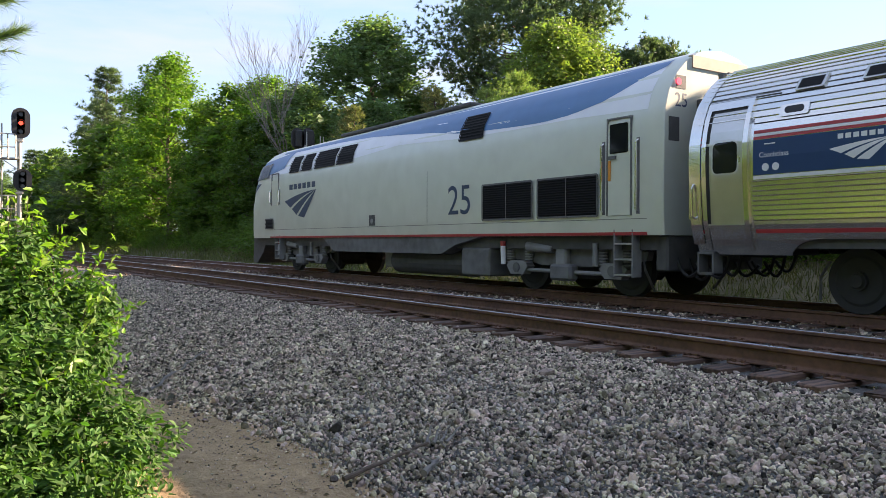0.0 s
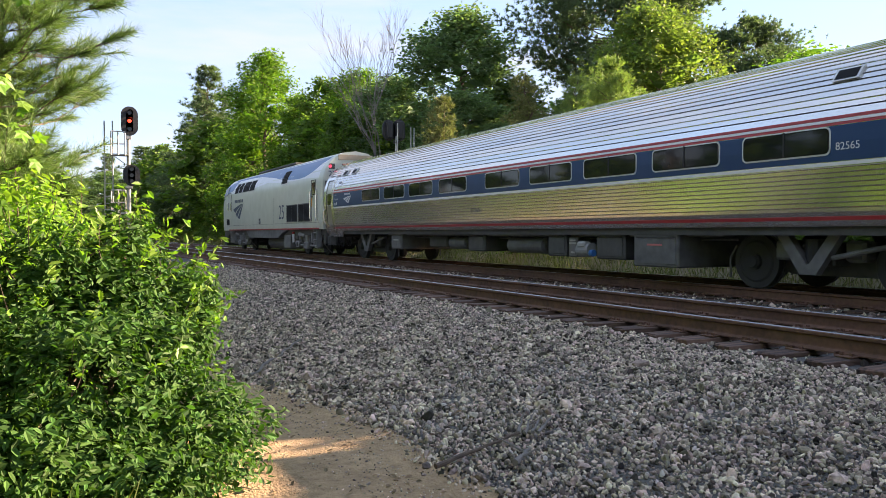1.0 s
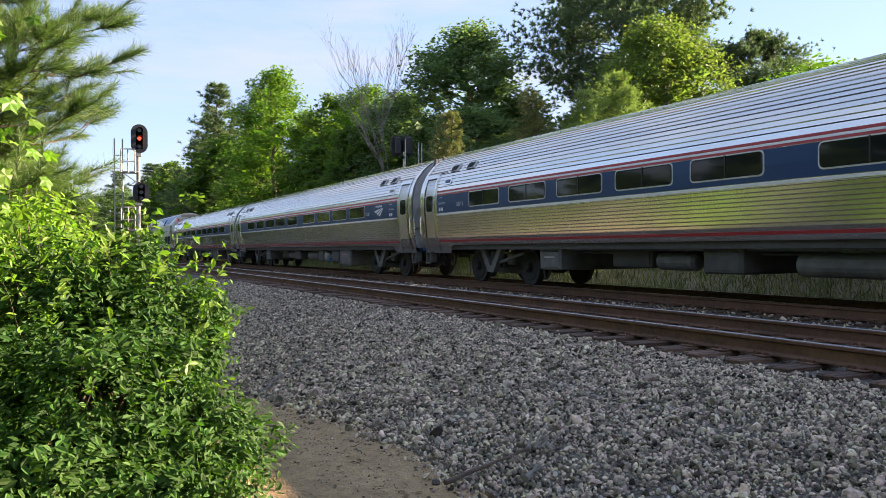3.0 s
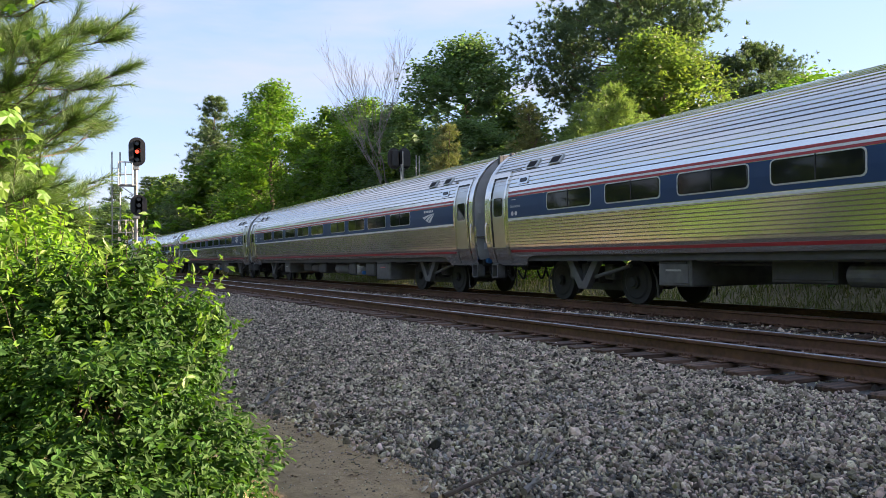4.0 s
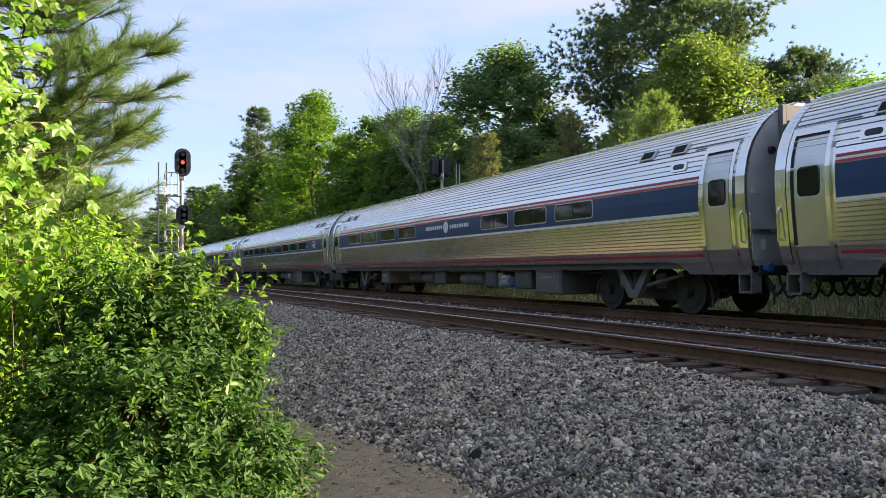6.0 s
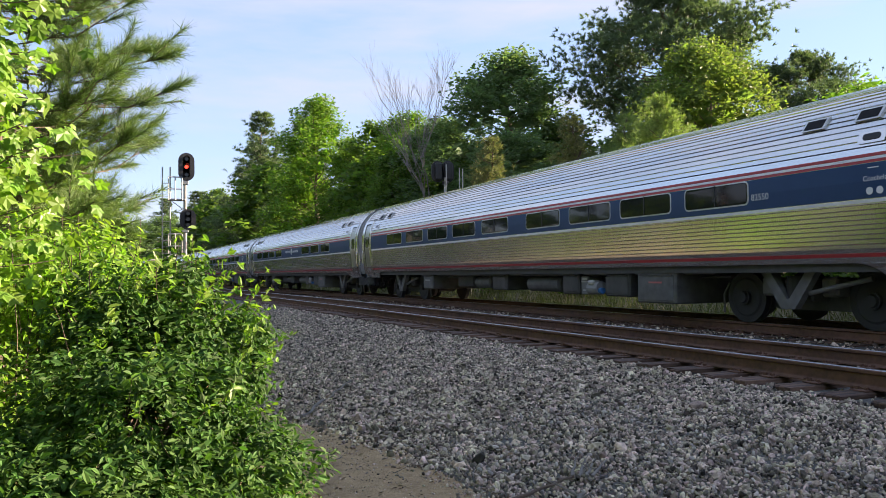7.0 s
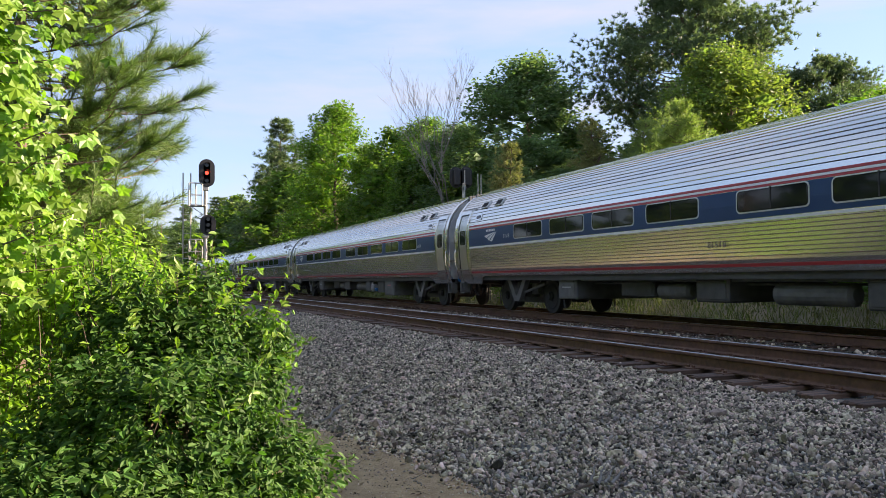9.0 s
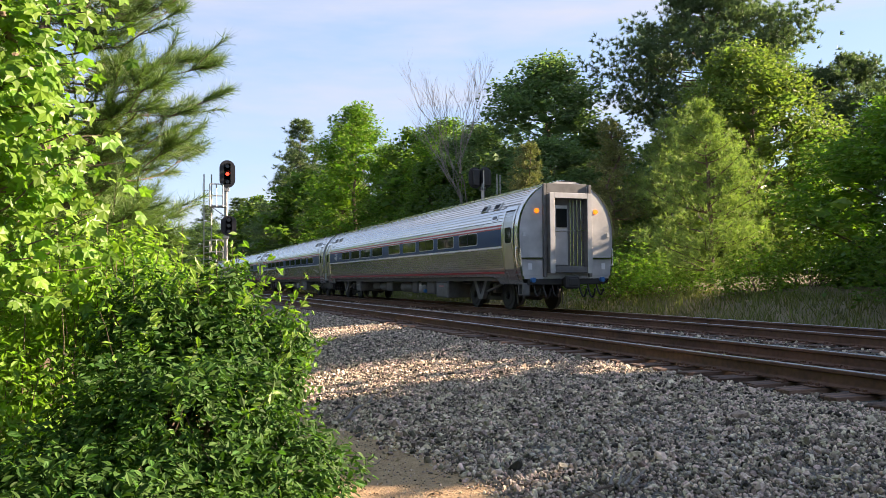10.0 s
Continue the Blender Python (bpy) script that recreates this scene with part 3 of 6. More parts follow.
def coach_end(parent, f, rear=False):
    """The end wall of a coach with its gangway, f = +1 front, -1 rear."""
    y = f * 12.66
    outline = [(side_u(z), z) for z in np.linspace(0.95, 3.8, 24)]
    outline = outline + [(-u, z) for u, z in outline[::-1]]
    bm = prism(bmesh.new(), outline, y - f * 0.06, y, "xz")
    part("end_wall", bm, "steel_end", parent, "dull stainless end wall")
    n = 28
    for sd in (-1, 1):
        bm = bmesh.new()
        for i in range(n):
            za, zb = 0.95 + 2.85 * i / n, 0.95 + 2.85 * (i + 1) / n
            q = [bm.verts.new((sd * (side_u(z) + 0.012), yy, z)) for z, yy in ((za, y - f * 0.2), (zb, y - f * 0.2), (zb, y + f * 0.012), (za, y + f * 0.012))]
            w = [bm.verts.new((sd * (side_u(z) - 0.05), y + f * 0.012, z)) for z in (za, zb)]
            bm.faces.new(q)
            bm.faces.new((q[3], q[2], w[1], w[0]))
        bmesh.ops.remove_doubles(bm, verts=bm.verts[:], dist=1e-4)
        bmesh.ops.recalc_face_normals(bm, faces=bm.faces[:])
        part("end_rim", bm, "steel", parent)
    g = new("gangway")
    g.parent = parent
    tagged(g, "grey framed gangway with rubber bellows")
    bm = bmesh.new()
    for a, b, c, d in ((-0.68, -0.55, 1.12, 3.42), (0.55, 0.68, 1.12, 3.42), (-0.55, 0.55, 3.29, 3.42), (-0.55, 0.55, 1.12, 1.30)):
        box(bm, a, b, y, y + f * 0.26, c, d, 0.02)
    part("gangway_frame", bm, "darkgrey", g, "dark grey rounded gangway frame")
    bm = bmesh.new()
    for a, b, c, d in ((-0.70, -0.54, 1.10, 3.44), (0.54, 0.70, 1.10, 3.44), (-0.54, 0.54, 3.28, 3.44)):
        box(bm, a, b, y + f * 0.265, y + f * 0.295, c, d, 0.01)
    part("face_plate", bm, "steel_end", g)
    bm = box(bmesh.new(), -0.55, 0.55, y, y + f * 0.006, 1.30, 3.29)
    part("end_door", bm, "darkgrey", g, "dark recessed end door")
    bm = box(bmesh.new(), -0.42, 0.02, y + f * 0.006, y + f * 0.03, 1.35, 3.1, 0.01)
    part("door_leaf", bm, "steel_end", g)
    bm = box(bmesh.new(), -0.36, 0.0, y + f * 0.03, y + f * 0.036, 2.45, 3.0, 0.01)
    part("door_window", bm, "glass", g)
    bm = bmesh.new()
    for u in (0.1, 0.2, 0.33, 0.46):
        cyl(bm, (u, y + f * 0.05, 1.32), (u, y + f * 0.05, 3.26), 0.018, seg=6)
    cyl(bm, (-0.5, y + f * 0.2, 2.32), (0.5, y + f * 0.2, 2.36), 0.014, seg=6)
    part("gate_bars", bm, "steel", g, "folded gate bars and chain")
    bm = bmesh.new()
    box(bm, -0.80, -0.70, y, y + f * 0.10, 1.0, 3.72, 0.01)
    box(bm, 0.70, 0.80, y, y + f * 0.10, 1.0, 3.72, 0.01)
    part("collision_post", bm, "darkgrey", parent)
    bm = box(bmesh.new(), -0.66, 0.66, y, y + f * 0.05, 3.45, 3.74, 0.01)
    part("end_hood", bm, "darkgrey", parent)
    for sd in (-1, 1):
        part("end_ledge", box(bmesh.new(), sd * 0.82, sd * 1.5, y, y + f * 0.06, 1.52, 1.57), "steel", parent)
        part("end_plate", box(bmesh.new(), sd * 0.84, sd * 1.46, y, y + f * 0.018, 1.04, 1.50, 0.006), "steel_end", parent)
        part("lamp_bracket", box(bmesh.new(), sd * 1.36, sd * 1.44, y, y + f * 0.03, 2.18, 2.30), "window_trim", parent)
        part("warning_label", box(bmesh.new(), sd * 1.16, sd * 1.28, y + f * 0.016, y + f * 0.022, 1.22, 1.40), "white", parent)
        part("end_grab_rail", tube(bmesh.new(), [(sd * 1.47, y, 1.30), (sd * 1.52, y + f * 0.05, 1.34), (sd * 1.53, y + f * 0.05, 1.82), (sd * 1.50, y, 1.86)], 0.016), "steel", parent)
    for sd in (-1, 1):
        bm = bmesh.new()
        cyl(bm, (sd * 0.98, y, 2.93), (sd * 0.98, y + f * 0.06, 2.93), 0.075, 0.06, seg=14)
        part("marker_lamp", bm, "amber" if rear else "dark_lens", parent, "lit amber marker lamp" if rear else "unlit marker lamp")
        bm = bmesh.new()
        cyl(bm, (sd * 1.15, y - f * 0.1, 0.92), (sd * 1.15, y + f * 0.12, 0.92), 0.072, seg=12)
        part("jumper_cap", bm, "cyan", parent, "blue jumper cable cap")
    bm = bmesh.new()
    box(bm, -1.3, 1.3, y - f * 0.4, y, 0.78, 0.98, 0.02)
    box(bm, -0.16, 0.16, y - f * 0.5, y + f * 0.38, 0.74, 0.98, 0.03)
    box(bm, -0.22, 0.22, y + f * 0.15, y + f * 0.36, 0.66, 1.04, 0.05)
    part("coupler", bm, "wheel", parent)
    for u, dz, ln in ((-1.05, 0.46, 0.42), (-0.75, 0.40, 0.48), (-0.45, 0.44, 0.4), (0.45, 0.42, 0.45), (0.75, 0.40, 0.42), (1.05, 0.48, 0.4)):
        bm = tube(bmesh.new(), hose_line(u, y - f * 0.12, y - f * 0.12 + f * ln, 0.84, 0.66, dz), 0.028, 6)
        part("air_hose", bm, "rubber", parent, "hanging black brake hose")


def build_coach():
    e = thing("passenger_coach", "fluted stainless steel passenger coach with blue window band", "passenger coach", group="coaches of the train")
    L = 12.6
    low = [(-u, z) for u, z in [(side_u(1.03), 1.03), (side_u(1.15), 1.15)] + fluted(1.24, 1.87, 9, 0.026) + [(side_u(1.9), 1.9), (side_u(2.2), 2.2), (side_u(2.45), 2.45), (side_u(2.68), 2.68)]]
    inset = 1.44
    extrude("side", low, -13 + inset, 13 - inset, "steel", e, "fluted stainless steel side")
    extrude("side", [(-u, z) for u, z in low], -13 + inset, 13 - inset, "steel", e)
    for f in (-1, 1):
        plain = [(-side_u(z), z) for z in np.linspace(0.80, 3.15, 16)]
        extrude("vestibule_side", plain, f * (13 - inset), f * 12.62, "steel", e, "plain stainless steel vestibule side", smooth=True)
        extrude("vestibule_side", [(-u, z) for u, z in plain], f * (13 - inset), f * 12.62, "steel", e, smooth=True)
    for f in (-1, 1):
        for sd in (-1, 1):
            bm = bmesh.new()
            edge = [(11.56, 0.80), (11.56, 1.032), (10.55, 1.032)] + [(10.55 + 0.5 * math.sin(math.pi / 2 * k / 6), 0.80 + 0.23 * math.cos(math.pi / 2 * k / 6) ** 1.2 if k < 6 else 0.80) for k in range(1, 7)]
            prism(bm, [(f * y, z) for y, z in edge], 0.0, 1.0)
            for v in bm.verts:
                v.co.x = sd * (side_u(v.co.z) + (0.004 if v.co.x > 0.5 else -0.04))
            bmesh.ops.recalc_face_normals(bm, faces=bm.faces[:])
            part("skirt_corner", bm, "steel", e, "plain steel skirt that curves up to the truck")
    rf = roof_fluted(20, 0.028)
    extrude("roof", [(-u, z) for u, z in rf] + [(u, z) for u, z in rf[::-1][1:]], -L, L, "steel", e, "ribbed stainless steel roof")
    panel("blue_band", -13 + 1.46, 13 - 1.46, 1.945, 2.445, 0.005, "blue", e, "dark blue window band")
    panel("white_line", -13 + 1.46, 13 - 1.46, 1.885, 1.935, 0.010, "white", e, "white line under the windows")
    panel("red_stripe", -13 + 1.46, 13 - 1.46, 2.540, 2.585, 0.006, "red", e)
    panel("red_stripe", -13 + 1.46, 13 - 1.46, 2.452, 2.492, 0.006, "red", e)
    panel("white_stripe", -13 + 1.46, 13 - 1.46, 2.496, 2.536, 0.005, "white", e)
    panel("red_stripe", -13 + 1.46, 13 - 1.46, 1.115, 1.17, 0.012, "red", e, "red stripe along the sill")
    for f in (-1, 1):
        for z0, z1, mat in ((1.945, 2.445, "blue"), (2.540, 2.585, "red"), (2.452, 2.492, "red"), (1.115, 1.17, "red")):
            panel("corner_patch", f * 12.52 - 0.09, f * 12.52 + 0.09, z0, z1, 0.005, mat, e)
    for a, b in WINDOWS:
        w = new("window")
        w.parent = e
        y0, y1 = -13 + a, -13 + b
        panel("window_frame", y0 - 0.03, y1 + 0.03, 2.035, 2.446, 0.012, "window_trim", w, cut=0.09)
        panel("pane", y0, y1, 2.060, 2.425, 0.018, "glass", w, "dark tinted pane", cut=0.07)
        bm = box(bmesh.new(), -side_u(2.25) - 0.022, -side_u(2.25) + 0.01, (y0 + y1) / 2 - 0.012, (y0 + y1) / 2 + 0.012, 2.07, 2.44)
        part("mullion", bm, "rubber", w)
        w2 = panel("pane", y0, y1, 2.065, 2.445, 0.018, "glass", e, cut=0.07, sign=1)
    for yc in (12.02, -12.02):
        vestibule_door(e, yc, 1 if yc > 0 else -1)
    for f in (-1, 1):
        yv = f * 10.95
        panel("small_window_rim", yv - 0.22, yv + 0.22, 2.74, 2.92, 0.02, "steel", e, cut=0.03)
        panel("small_window", yv - 0.14, yv + 0.14, 2.785, 2.88, 0.026, "glass", e, cut=0.04)
        for k in range(2):
            yv = f * (9.85 + 0.95 * k)
            hatch = panel("roof_hatch", yv - 0.21, yv + 0.21, 3.10, 3.29, 0.045, "window_trim", e, "small louvred roof hatch", thick=0.06)
            panel("louvre", yv - 0.17, yv + 0.17, 3.125, 3.27, 0.052, "slat_black", hatch, "black louvre")
        panel("drip_rail", f * 11.85 - 0.6, f * 11.85 + 0.6, 3.125, 3.14, 0.03, "darkgrey", e)
        coach_truck(e, f * 9.1)
        coach_end(e, f)
    # gear under the floor
    bm = box(bmesh.new(), -1.40, 1.40, -12.2, 12.2, 0.90, 1.20)
    part("underframe", bm, "black", e)
    for y0, y1, z0, x, mat, mark in ((5.75, 6.6, 0.42, 1.32, "darkgrey", "galv"), (-6.55, -5.35, 0.30, 1.38, "darkgrey", "pale_red"), (-5.0, -4.1, 0.40, 1.30, "black", ""), (-3.05, -2.35, 0.42, 1.30, "black", ""),
                                     (0.6, 1.5, 0.46, 1.25, "black", ""), (3.0, 4.2, 0.52, 1.1, "black", "")):
        eb = part("equipment_box", box(bmesh.new(), -x, x, y0, y1, z0, 1.0, 0.03), mat, e, "dark underfloor equipment box")
        part("box_lid", box(bmesh.new(), -x - 0.014, -x + 0.01, y0 + 0.06, y1 - 0.06, z0 + 0.06, 0.84, 0.006), mat, eb)
        part("hinge_bar", cyl(bmesh.new(), (-x - 0.015, y0 + 0.1, 0.86), (-x - 0.015, y1 - 0.1, 0.86), 0.018, seg=6), "black", eb)
        if mark:
            part("box_label", box(bmesh.new(), -x - 0.022, -x + 0.01, (y0 + y1) / 2 - 0.2, (y0 + y1) / 2 + 0.2, 0.70, 0.735), mark, eb, "small pale label bar")
    for y0, y1, z, r in ((1.9, 2.8, 0.66, 0.17), (-1.9, -0.4, 0.64, 0.19)):
        bm = bmesh.new()
        cyl(bm, (-1.0, y0, z), (-1.0, y1, z), r, seg=18)
        cyl(bm, (-1.0, y0 - 0.05, z), (-1.0, y0, z), r * 0.6, r, seg=18)
        cyl(bm, (-1.0, y1, z), (-1.0, y1 + 0.05, z), r, r * 0.6, seg=18)
        for f in (0.25, 0.75):
            box(bm, -1.02, -0.98, y0 + (y1 - y0) * f - 0.03, y0 + (y1 - y0) * f + 0.03, z, 1.0)
        part("air_tank", bm, "darkgrey", e, "dark strapped air tank")
    vb = part("valve_box", box(bmesh.new(), -1.28, -0.9, -3.42, -3.12, 0.42, 0.84, 0.02), "darkgrey", e, "dark valve box with pale tags")
    for z, w in ((0.76, 0.10), (0.70, 0.12), (0.50, 0.06)):
        part("tag", box(bmesh.new(), -1.292, -1.27, -3.27 - w, -3.27 + w, z, z + 0.035), "galv", vb)
    cp = part("compressor", cyl(bmesh.new(), (-1.30, -3.98, 0.58), (-1.30, -3.58, 0.58), 0.15, seg=16), "grey", e, "grey compressor with a pale motor cover")
    part("motor_cover", box(bmesh.new(), -1.46, -1.25, -3.88, -3.62, 0.62, 0.76, 0.04), "galv", cp)
    part("blue_cap", cyl(bmesh.new(), (-1.34, -4.08, 0.52), (-1.34, -3.98, 0.52), 0.07, seg=12), "cyan", cp, "small blue cap")
    bm = bmesh.new()
    tube(bm, [(-1.15, -7.4, 0.90), (-1.15, -3.0, 0.88), (-1.15, 1.0, 0.88), (-1.15, 7.2, 0.90)], 0.03)
    tube(bm, [(-0.8, -7.4, 0.82), (-0.8, 0.0, 0.80), (-0.8, 7.2, 0.82)], 0.022)
    part("brake_pipe", bm, "darkgrey", e, "dark brake pipes along the floor")
    return e


# the engine ---------------------------------------------------------------
LOCO_SIDE = [(1.10, 1.47), (1.3, 1.49), (1.6, 1.50), (2.9, 1.50), (3.2, 1.475), (3.5, 1.38), (3.8, 1.18), (4.05, 0.90), (4.22, 0.55), (4.30, 0.0)]


def loco_u(z):
    return float(np.interp(z, [p[0] for p in LOCO_SIDE], [p[1] for p in LOCO_SIDE]))


def hull(s):
    """Width and top of the engine's body at s metres ahead of its rear coupler: width factor, top factor, lower front."""
    if s <= 18.6:
        return 1.0, 1.0
    f = min(1.0, (s - 18.6) / 0.8)
    g = max(0.0, (s - 19.4) / 0.35)
    return 1.0 - 0.08 * f ** 2 - 0.16 * g ** 2, 1.0 - 0.39 * f ** 1.05 - 0.08 * g


def on_hull(s, z):
    w, h = hull(s)
    zz = 1.10 + (z - 1.10) / h
    return loco_u(zz) * w


def skin(name, ss, lo, hi, proud, mat, parent, label="", nz=8):
    verts, faces = [], []
    for s in ss:
        a, b = lo(s), hi(s)
        for k in range(nz + 1):
            z = a + (b - a) * k / nz
            u = loco_u(z)
            t = 0.0 if z < 3.0 else min(1.0, (z - 3.0) / 1.2)
            verts.append((-(u + proud * (1 - 0.6 * t)), s - 10, z + proud * t))
    n = nz + 1
    for j in range(len(ss) - 1):
        for k in range(nz):
            faces.append((j * n + k, j * n + k + 1, (j + 1) * n + k + 1, (j + 1) * n + k))
    return mesh_ob(name, verts, faces, mat, parent, label, True)


def louvre(name, s0, s1, z0, z1, slats, parent, label, splits=1, slant=0.0, surf=None):
    g = new(name)
    g.parent = parent
    tagged(g, label)
    surf = surf or loco_u

    def at(s, z, d):
        return (-(surf(z) + d), s - 10 + slant * (z - z0), z)
    bm = bmesh.new()
    for k in range(8):
        za, zb = z0 + (z1 - z0) * k / 8, z0 + (z1 - z0) * (k + 1) / 8
        bm.faces.new([bm.verts.new(at(s, z, 0.011)) for s, z in ((s0, za), (s1, za), (s1, zb), (s0, zb))])
    bmesh.ops.remove_doubles(bm, verts=bm.verts[:], dist=1e-4)
    part("recess", bm, "slat_black", g)
    for k in range(slats):
        za = z0 + (z1 - z0) * (k + 0.15) / slats
        zb = z0 + (z1 - z0) * (k + 0.62) / slats
        bm = bmesh.new()
        a = [bm.verts.new(at(s, z, d)) for s, z, d in ((s0, za, 0.03), (s1, za, 0.03), (s1, zb, 0.012), (s0, zb, 0.012))]
        b = [bm.verts.new(at(s, z, d)) for s, z, d in ((s0, za - 0.008, 0.024), (s1, za - 0.008, 0.024))]
        bm.faces.new(a)
        bm.faces.new((a[1], a[0], b[0], b[1]))
        part("slat", bm, "slat_black", g)
    bm = bmesh.new()
    t = 0.035
    cols = [s0 + (s1 - s0) * i / splits for i in range(splits + 1)]
    for s in cols:
        w = t if s in (cols[0], cols[-1]) else 0.02
        for k in range(4):
            za, zb = z0 + (z1 - z0) * k / 4, z0 + (z1 - z0) * (k + 1) / 4
            bm.faces.new([bm.verts.new(at(s + d, z, 0.034)) for d, z in ((-w / 2, za), (w / 2, za), (w / 2, zb), (-w / 2, zb))])
    for z in (z0, z1):
        v = [bm.verts.new(at(s, zz, 0.034)) for s, zz in ((s0, z - t / 2), (s1, z - t / 2), (s1, z + t / 2), (s0, z + t / 2))]
        bm.faces.new(v)
    part("louvre_frame", bm, "slat_black" if slant else "darkgrey", g)
    return g


def build_engine():
    e = thing("diesel_locomotive", "silver diesel locomotive with blue roof sweep and red sill stripe", "locomotive")
    ss = [0.32, 0.36, 0.45, 0.6] + list(np.linspace(0.9, 18.5, 30)) + list(np.linspace(18.6, 19.75, 18))
    zs = [1.10, 1.3, 1.6, 2.2, 2.9, 3.05, 3.2, 3.35, 3.5, 3.65, 3.8, 3.93, 4.05, 4.15, 4.22, 4.27, 4.30]
    prof = [(-loco_u(z), z) for z in zs] + [(loco_u(z), z) for z in zs[::-1][1:]]
    verts, faces, n = [], [], len(prof)
    for s in ss:
        w, h = hull(s)
        if s < 0.6:
            w = 1 - 0.055 * ((0.6 - s) / 0.28) ** 2
        verts += [(u * w, s - 10, 1.10 + (z - 1.10) * h) for u, z in prof]
    for j in range(len(ss) - 1):
        for i in range(n - 1):
            faces.append((j * n + i, (j + 1) * n + i, (j + 1) * n + i + 1, j * n + i + 1))
    faces.append(tuple(range(n)))
    faces.append(tuple((len(ss) - 1) * n + i for i in range(n - 1, -1, -1)))
    mesh_ob("body", verts, faces, "silver", e, "silver-grey painted car body", False)
    me = e.children[0].data
    me.polygons.foreach_set("use_smooth", [len(p.vertices) == 4 for p in me.polygons])

    run = list(np.linspace(0.62, 17.55, 60))
    edge_s, edge_z = [0.6, 1.1, 2.5, 4.2, 6.2, 7.3, 8.9, 11.5, 14, 17.6], [3.20, 3.22, 3.27, 3.27, 3.30, 3.36, 3.44, 3.30, 3.25, 3.22]
    blue_s, blue_z = [0.6, 0.9, 1.1, 1.7, 2.5, 3.3, 4.2, 6.2, 7.4, 9.0, 11.0, 13.0, 17.6], [3.98, 3.86, 3.76, 3.50, 3.36, 3.31, 3.33, 3.42, 3.58, 3.72, 3.88, 3.95, 3.98]
    skin("light_panel", run, lambda s: float(np.interp(s, edge_s, edge_z)), lambda s: 4.05, 0.004, "silver_hi", e, "lighter silver upper side")
    skin("blue_sweep", run, lambda s: float(np.interp(s, blue_s, blue_z)) + 0.0, lambda s: 4.10, 0.008, "blue_light", e, "mid-blue sweep along the roof edge")
    skin("red_stripe", run, lambda s: 1.10, lambda s: 1.155, 0.006, "red", e, "red stripe along the sill", nz=1)
    skin("panel_seam", run, lambda s: 1.375, lambda s: 1.385, 0.004, "darkgrey", e, nz=1)
    bm = box(bmesh.new(), -loco_u(2) - 0.004, -loco_u(2) + 0.01, -2.585, -2.575, 1.44, 2.66)
    part("panel_seam", bm, "darkgrey", e)
    bm = bmesh.new()
    box(bm, -0.55, 0.55, -3.0, 4.0, 4.26, 4.36, 0.03)
    part("roof_fan_hood", bm, "black", e, "black roof fan housing")
    bm = box(bmesh.new(), -0.75, 0.75, -9.70, -9.60, 3.92, 4.14, 0.01)
    part("rear_headlamp_panel", bm, "tan_panel", e, "tan panel under the roof edge")
    # louvres
    for s0, s1 in ((15.1, 15.85), (14.15, 14.9), (12.5, 13.9), (11.35, 12.35)):
        louvre("intake_louvre", s0, s1, 3.22, 3.74, 7, e, "black slanted air intake", splits=2 if s1 - s0 > 1.2 else 1, slant=0.22)
    louvre("exhaust_louvre", 5.25, 6.12, 3.24, 3.80, 8, e, "black grille in the blue roof sweep", slant=0.12)
    louvre("side_louvre", 3.54, 5.18, 1.45, 2.19, 16, e, "dark radiator grille low in the side", splits=2)
    louvre("side_louvre", 1.74, 3.37, 1.45, 2.19, 16, e, "dark radiator grille low in the side", splits=2)
    louvre("small_grille", 17.2, 17.9, 1.42, 1.75, 7, e, "small dark grille below the cab")
    # doors
    for s0, s1, z0, z1, w in ((0.98, 1.50, 1.44, 3.11, True), (16.75, 17.32, 2.2, 3.25, False)):
        d = new("side_door")
        d.parent = e
        tagged(d, "silver side door with a rounded dark window" if w else "narrow silver cab door")
        bm = bmesh.new()
        for a, b, c, dd in ((s0 - 0.03, s0, z0, z1), (s1, s1 + 0.03, z0, z1), (s0 - 0.03, s1 + 0.03, z1, z1 + 0.03)):
            box(bm, -1.515, -1.49, a - 10, b - 10, c, dd)
        part("door_frame", bm, "darkgrey", d)
        bm = box(bmesh.new(), -1.51, -1.48, s0 - 10, s1 - 10, z0, min(z1, 3.05), 0.006)
        part("door_leaf", bm, "silver", d)
        if w:
            bm = box(bmesh.new(), -1.522, -1.5, s0 + 0.05 - 10, s1 - 0.05 - 10, 2.52, 3.03, 0.02)
            part("door_window", bm, "glass", d)
            bm = box(bmesh.new(), -1.53, -1.5, s1 - 0.07 - 10, s1 - 0.02 - 10, 2.05, 2.40)
            part("lever", bm, "orange", d, "orange door lever")
            bm = box(bmesh.new(), -1.545, -1.5, s1 - 0.2 - 10, s1 - 0.02 - 10, 2.42, 2.48)
            part("latch", bm, "darkgrey", d)
        for s in ((s0 - 0.17, s1 + 0.11) if w else (s0 - 0.12, s1 + 0.1)):
            bm = box(bmesh.new(), -1.504, -1.49, s - 0.035 - 10, s + 0.035 - 10, z0 + 0.02, min(z1, 2.75))
            part("rail_recess", bm, "darkgrey", d)
            bm = tube(bmesh.new(), [(-1.50, s - 10, z0 + 0.06), (-1.56, s - 10, z0 + 0.1), (-1.56, s - 10, min(z1, 2.75) - 0.08), (-1.50, s - 10, min(z1, 2.75) - 0.04)], 0.02)
            part("grab_rail", bm, "steel", d, "bright grab rail")
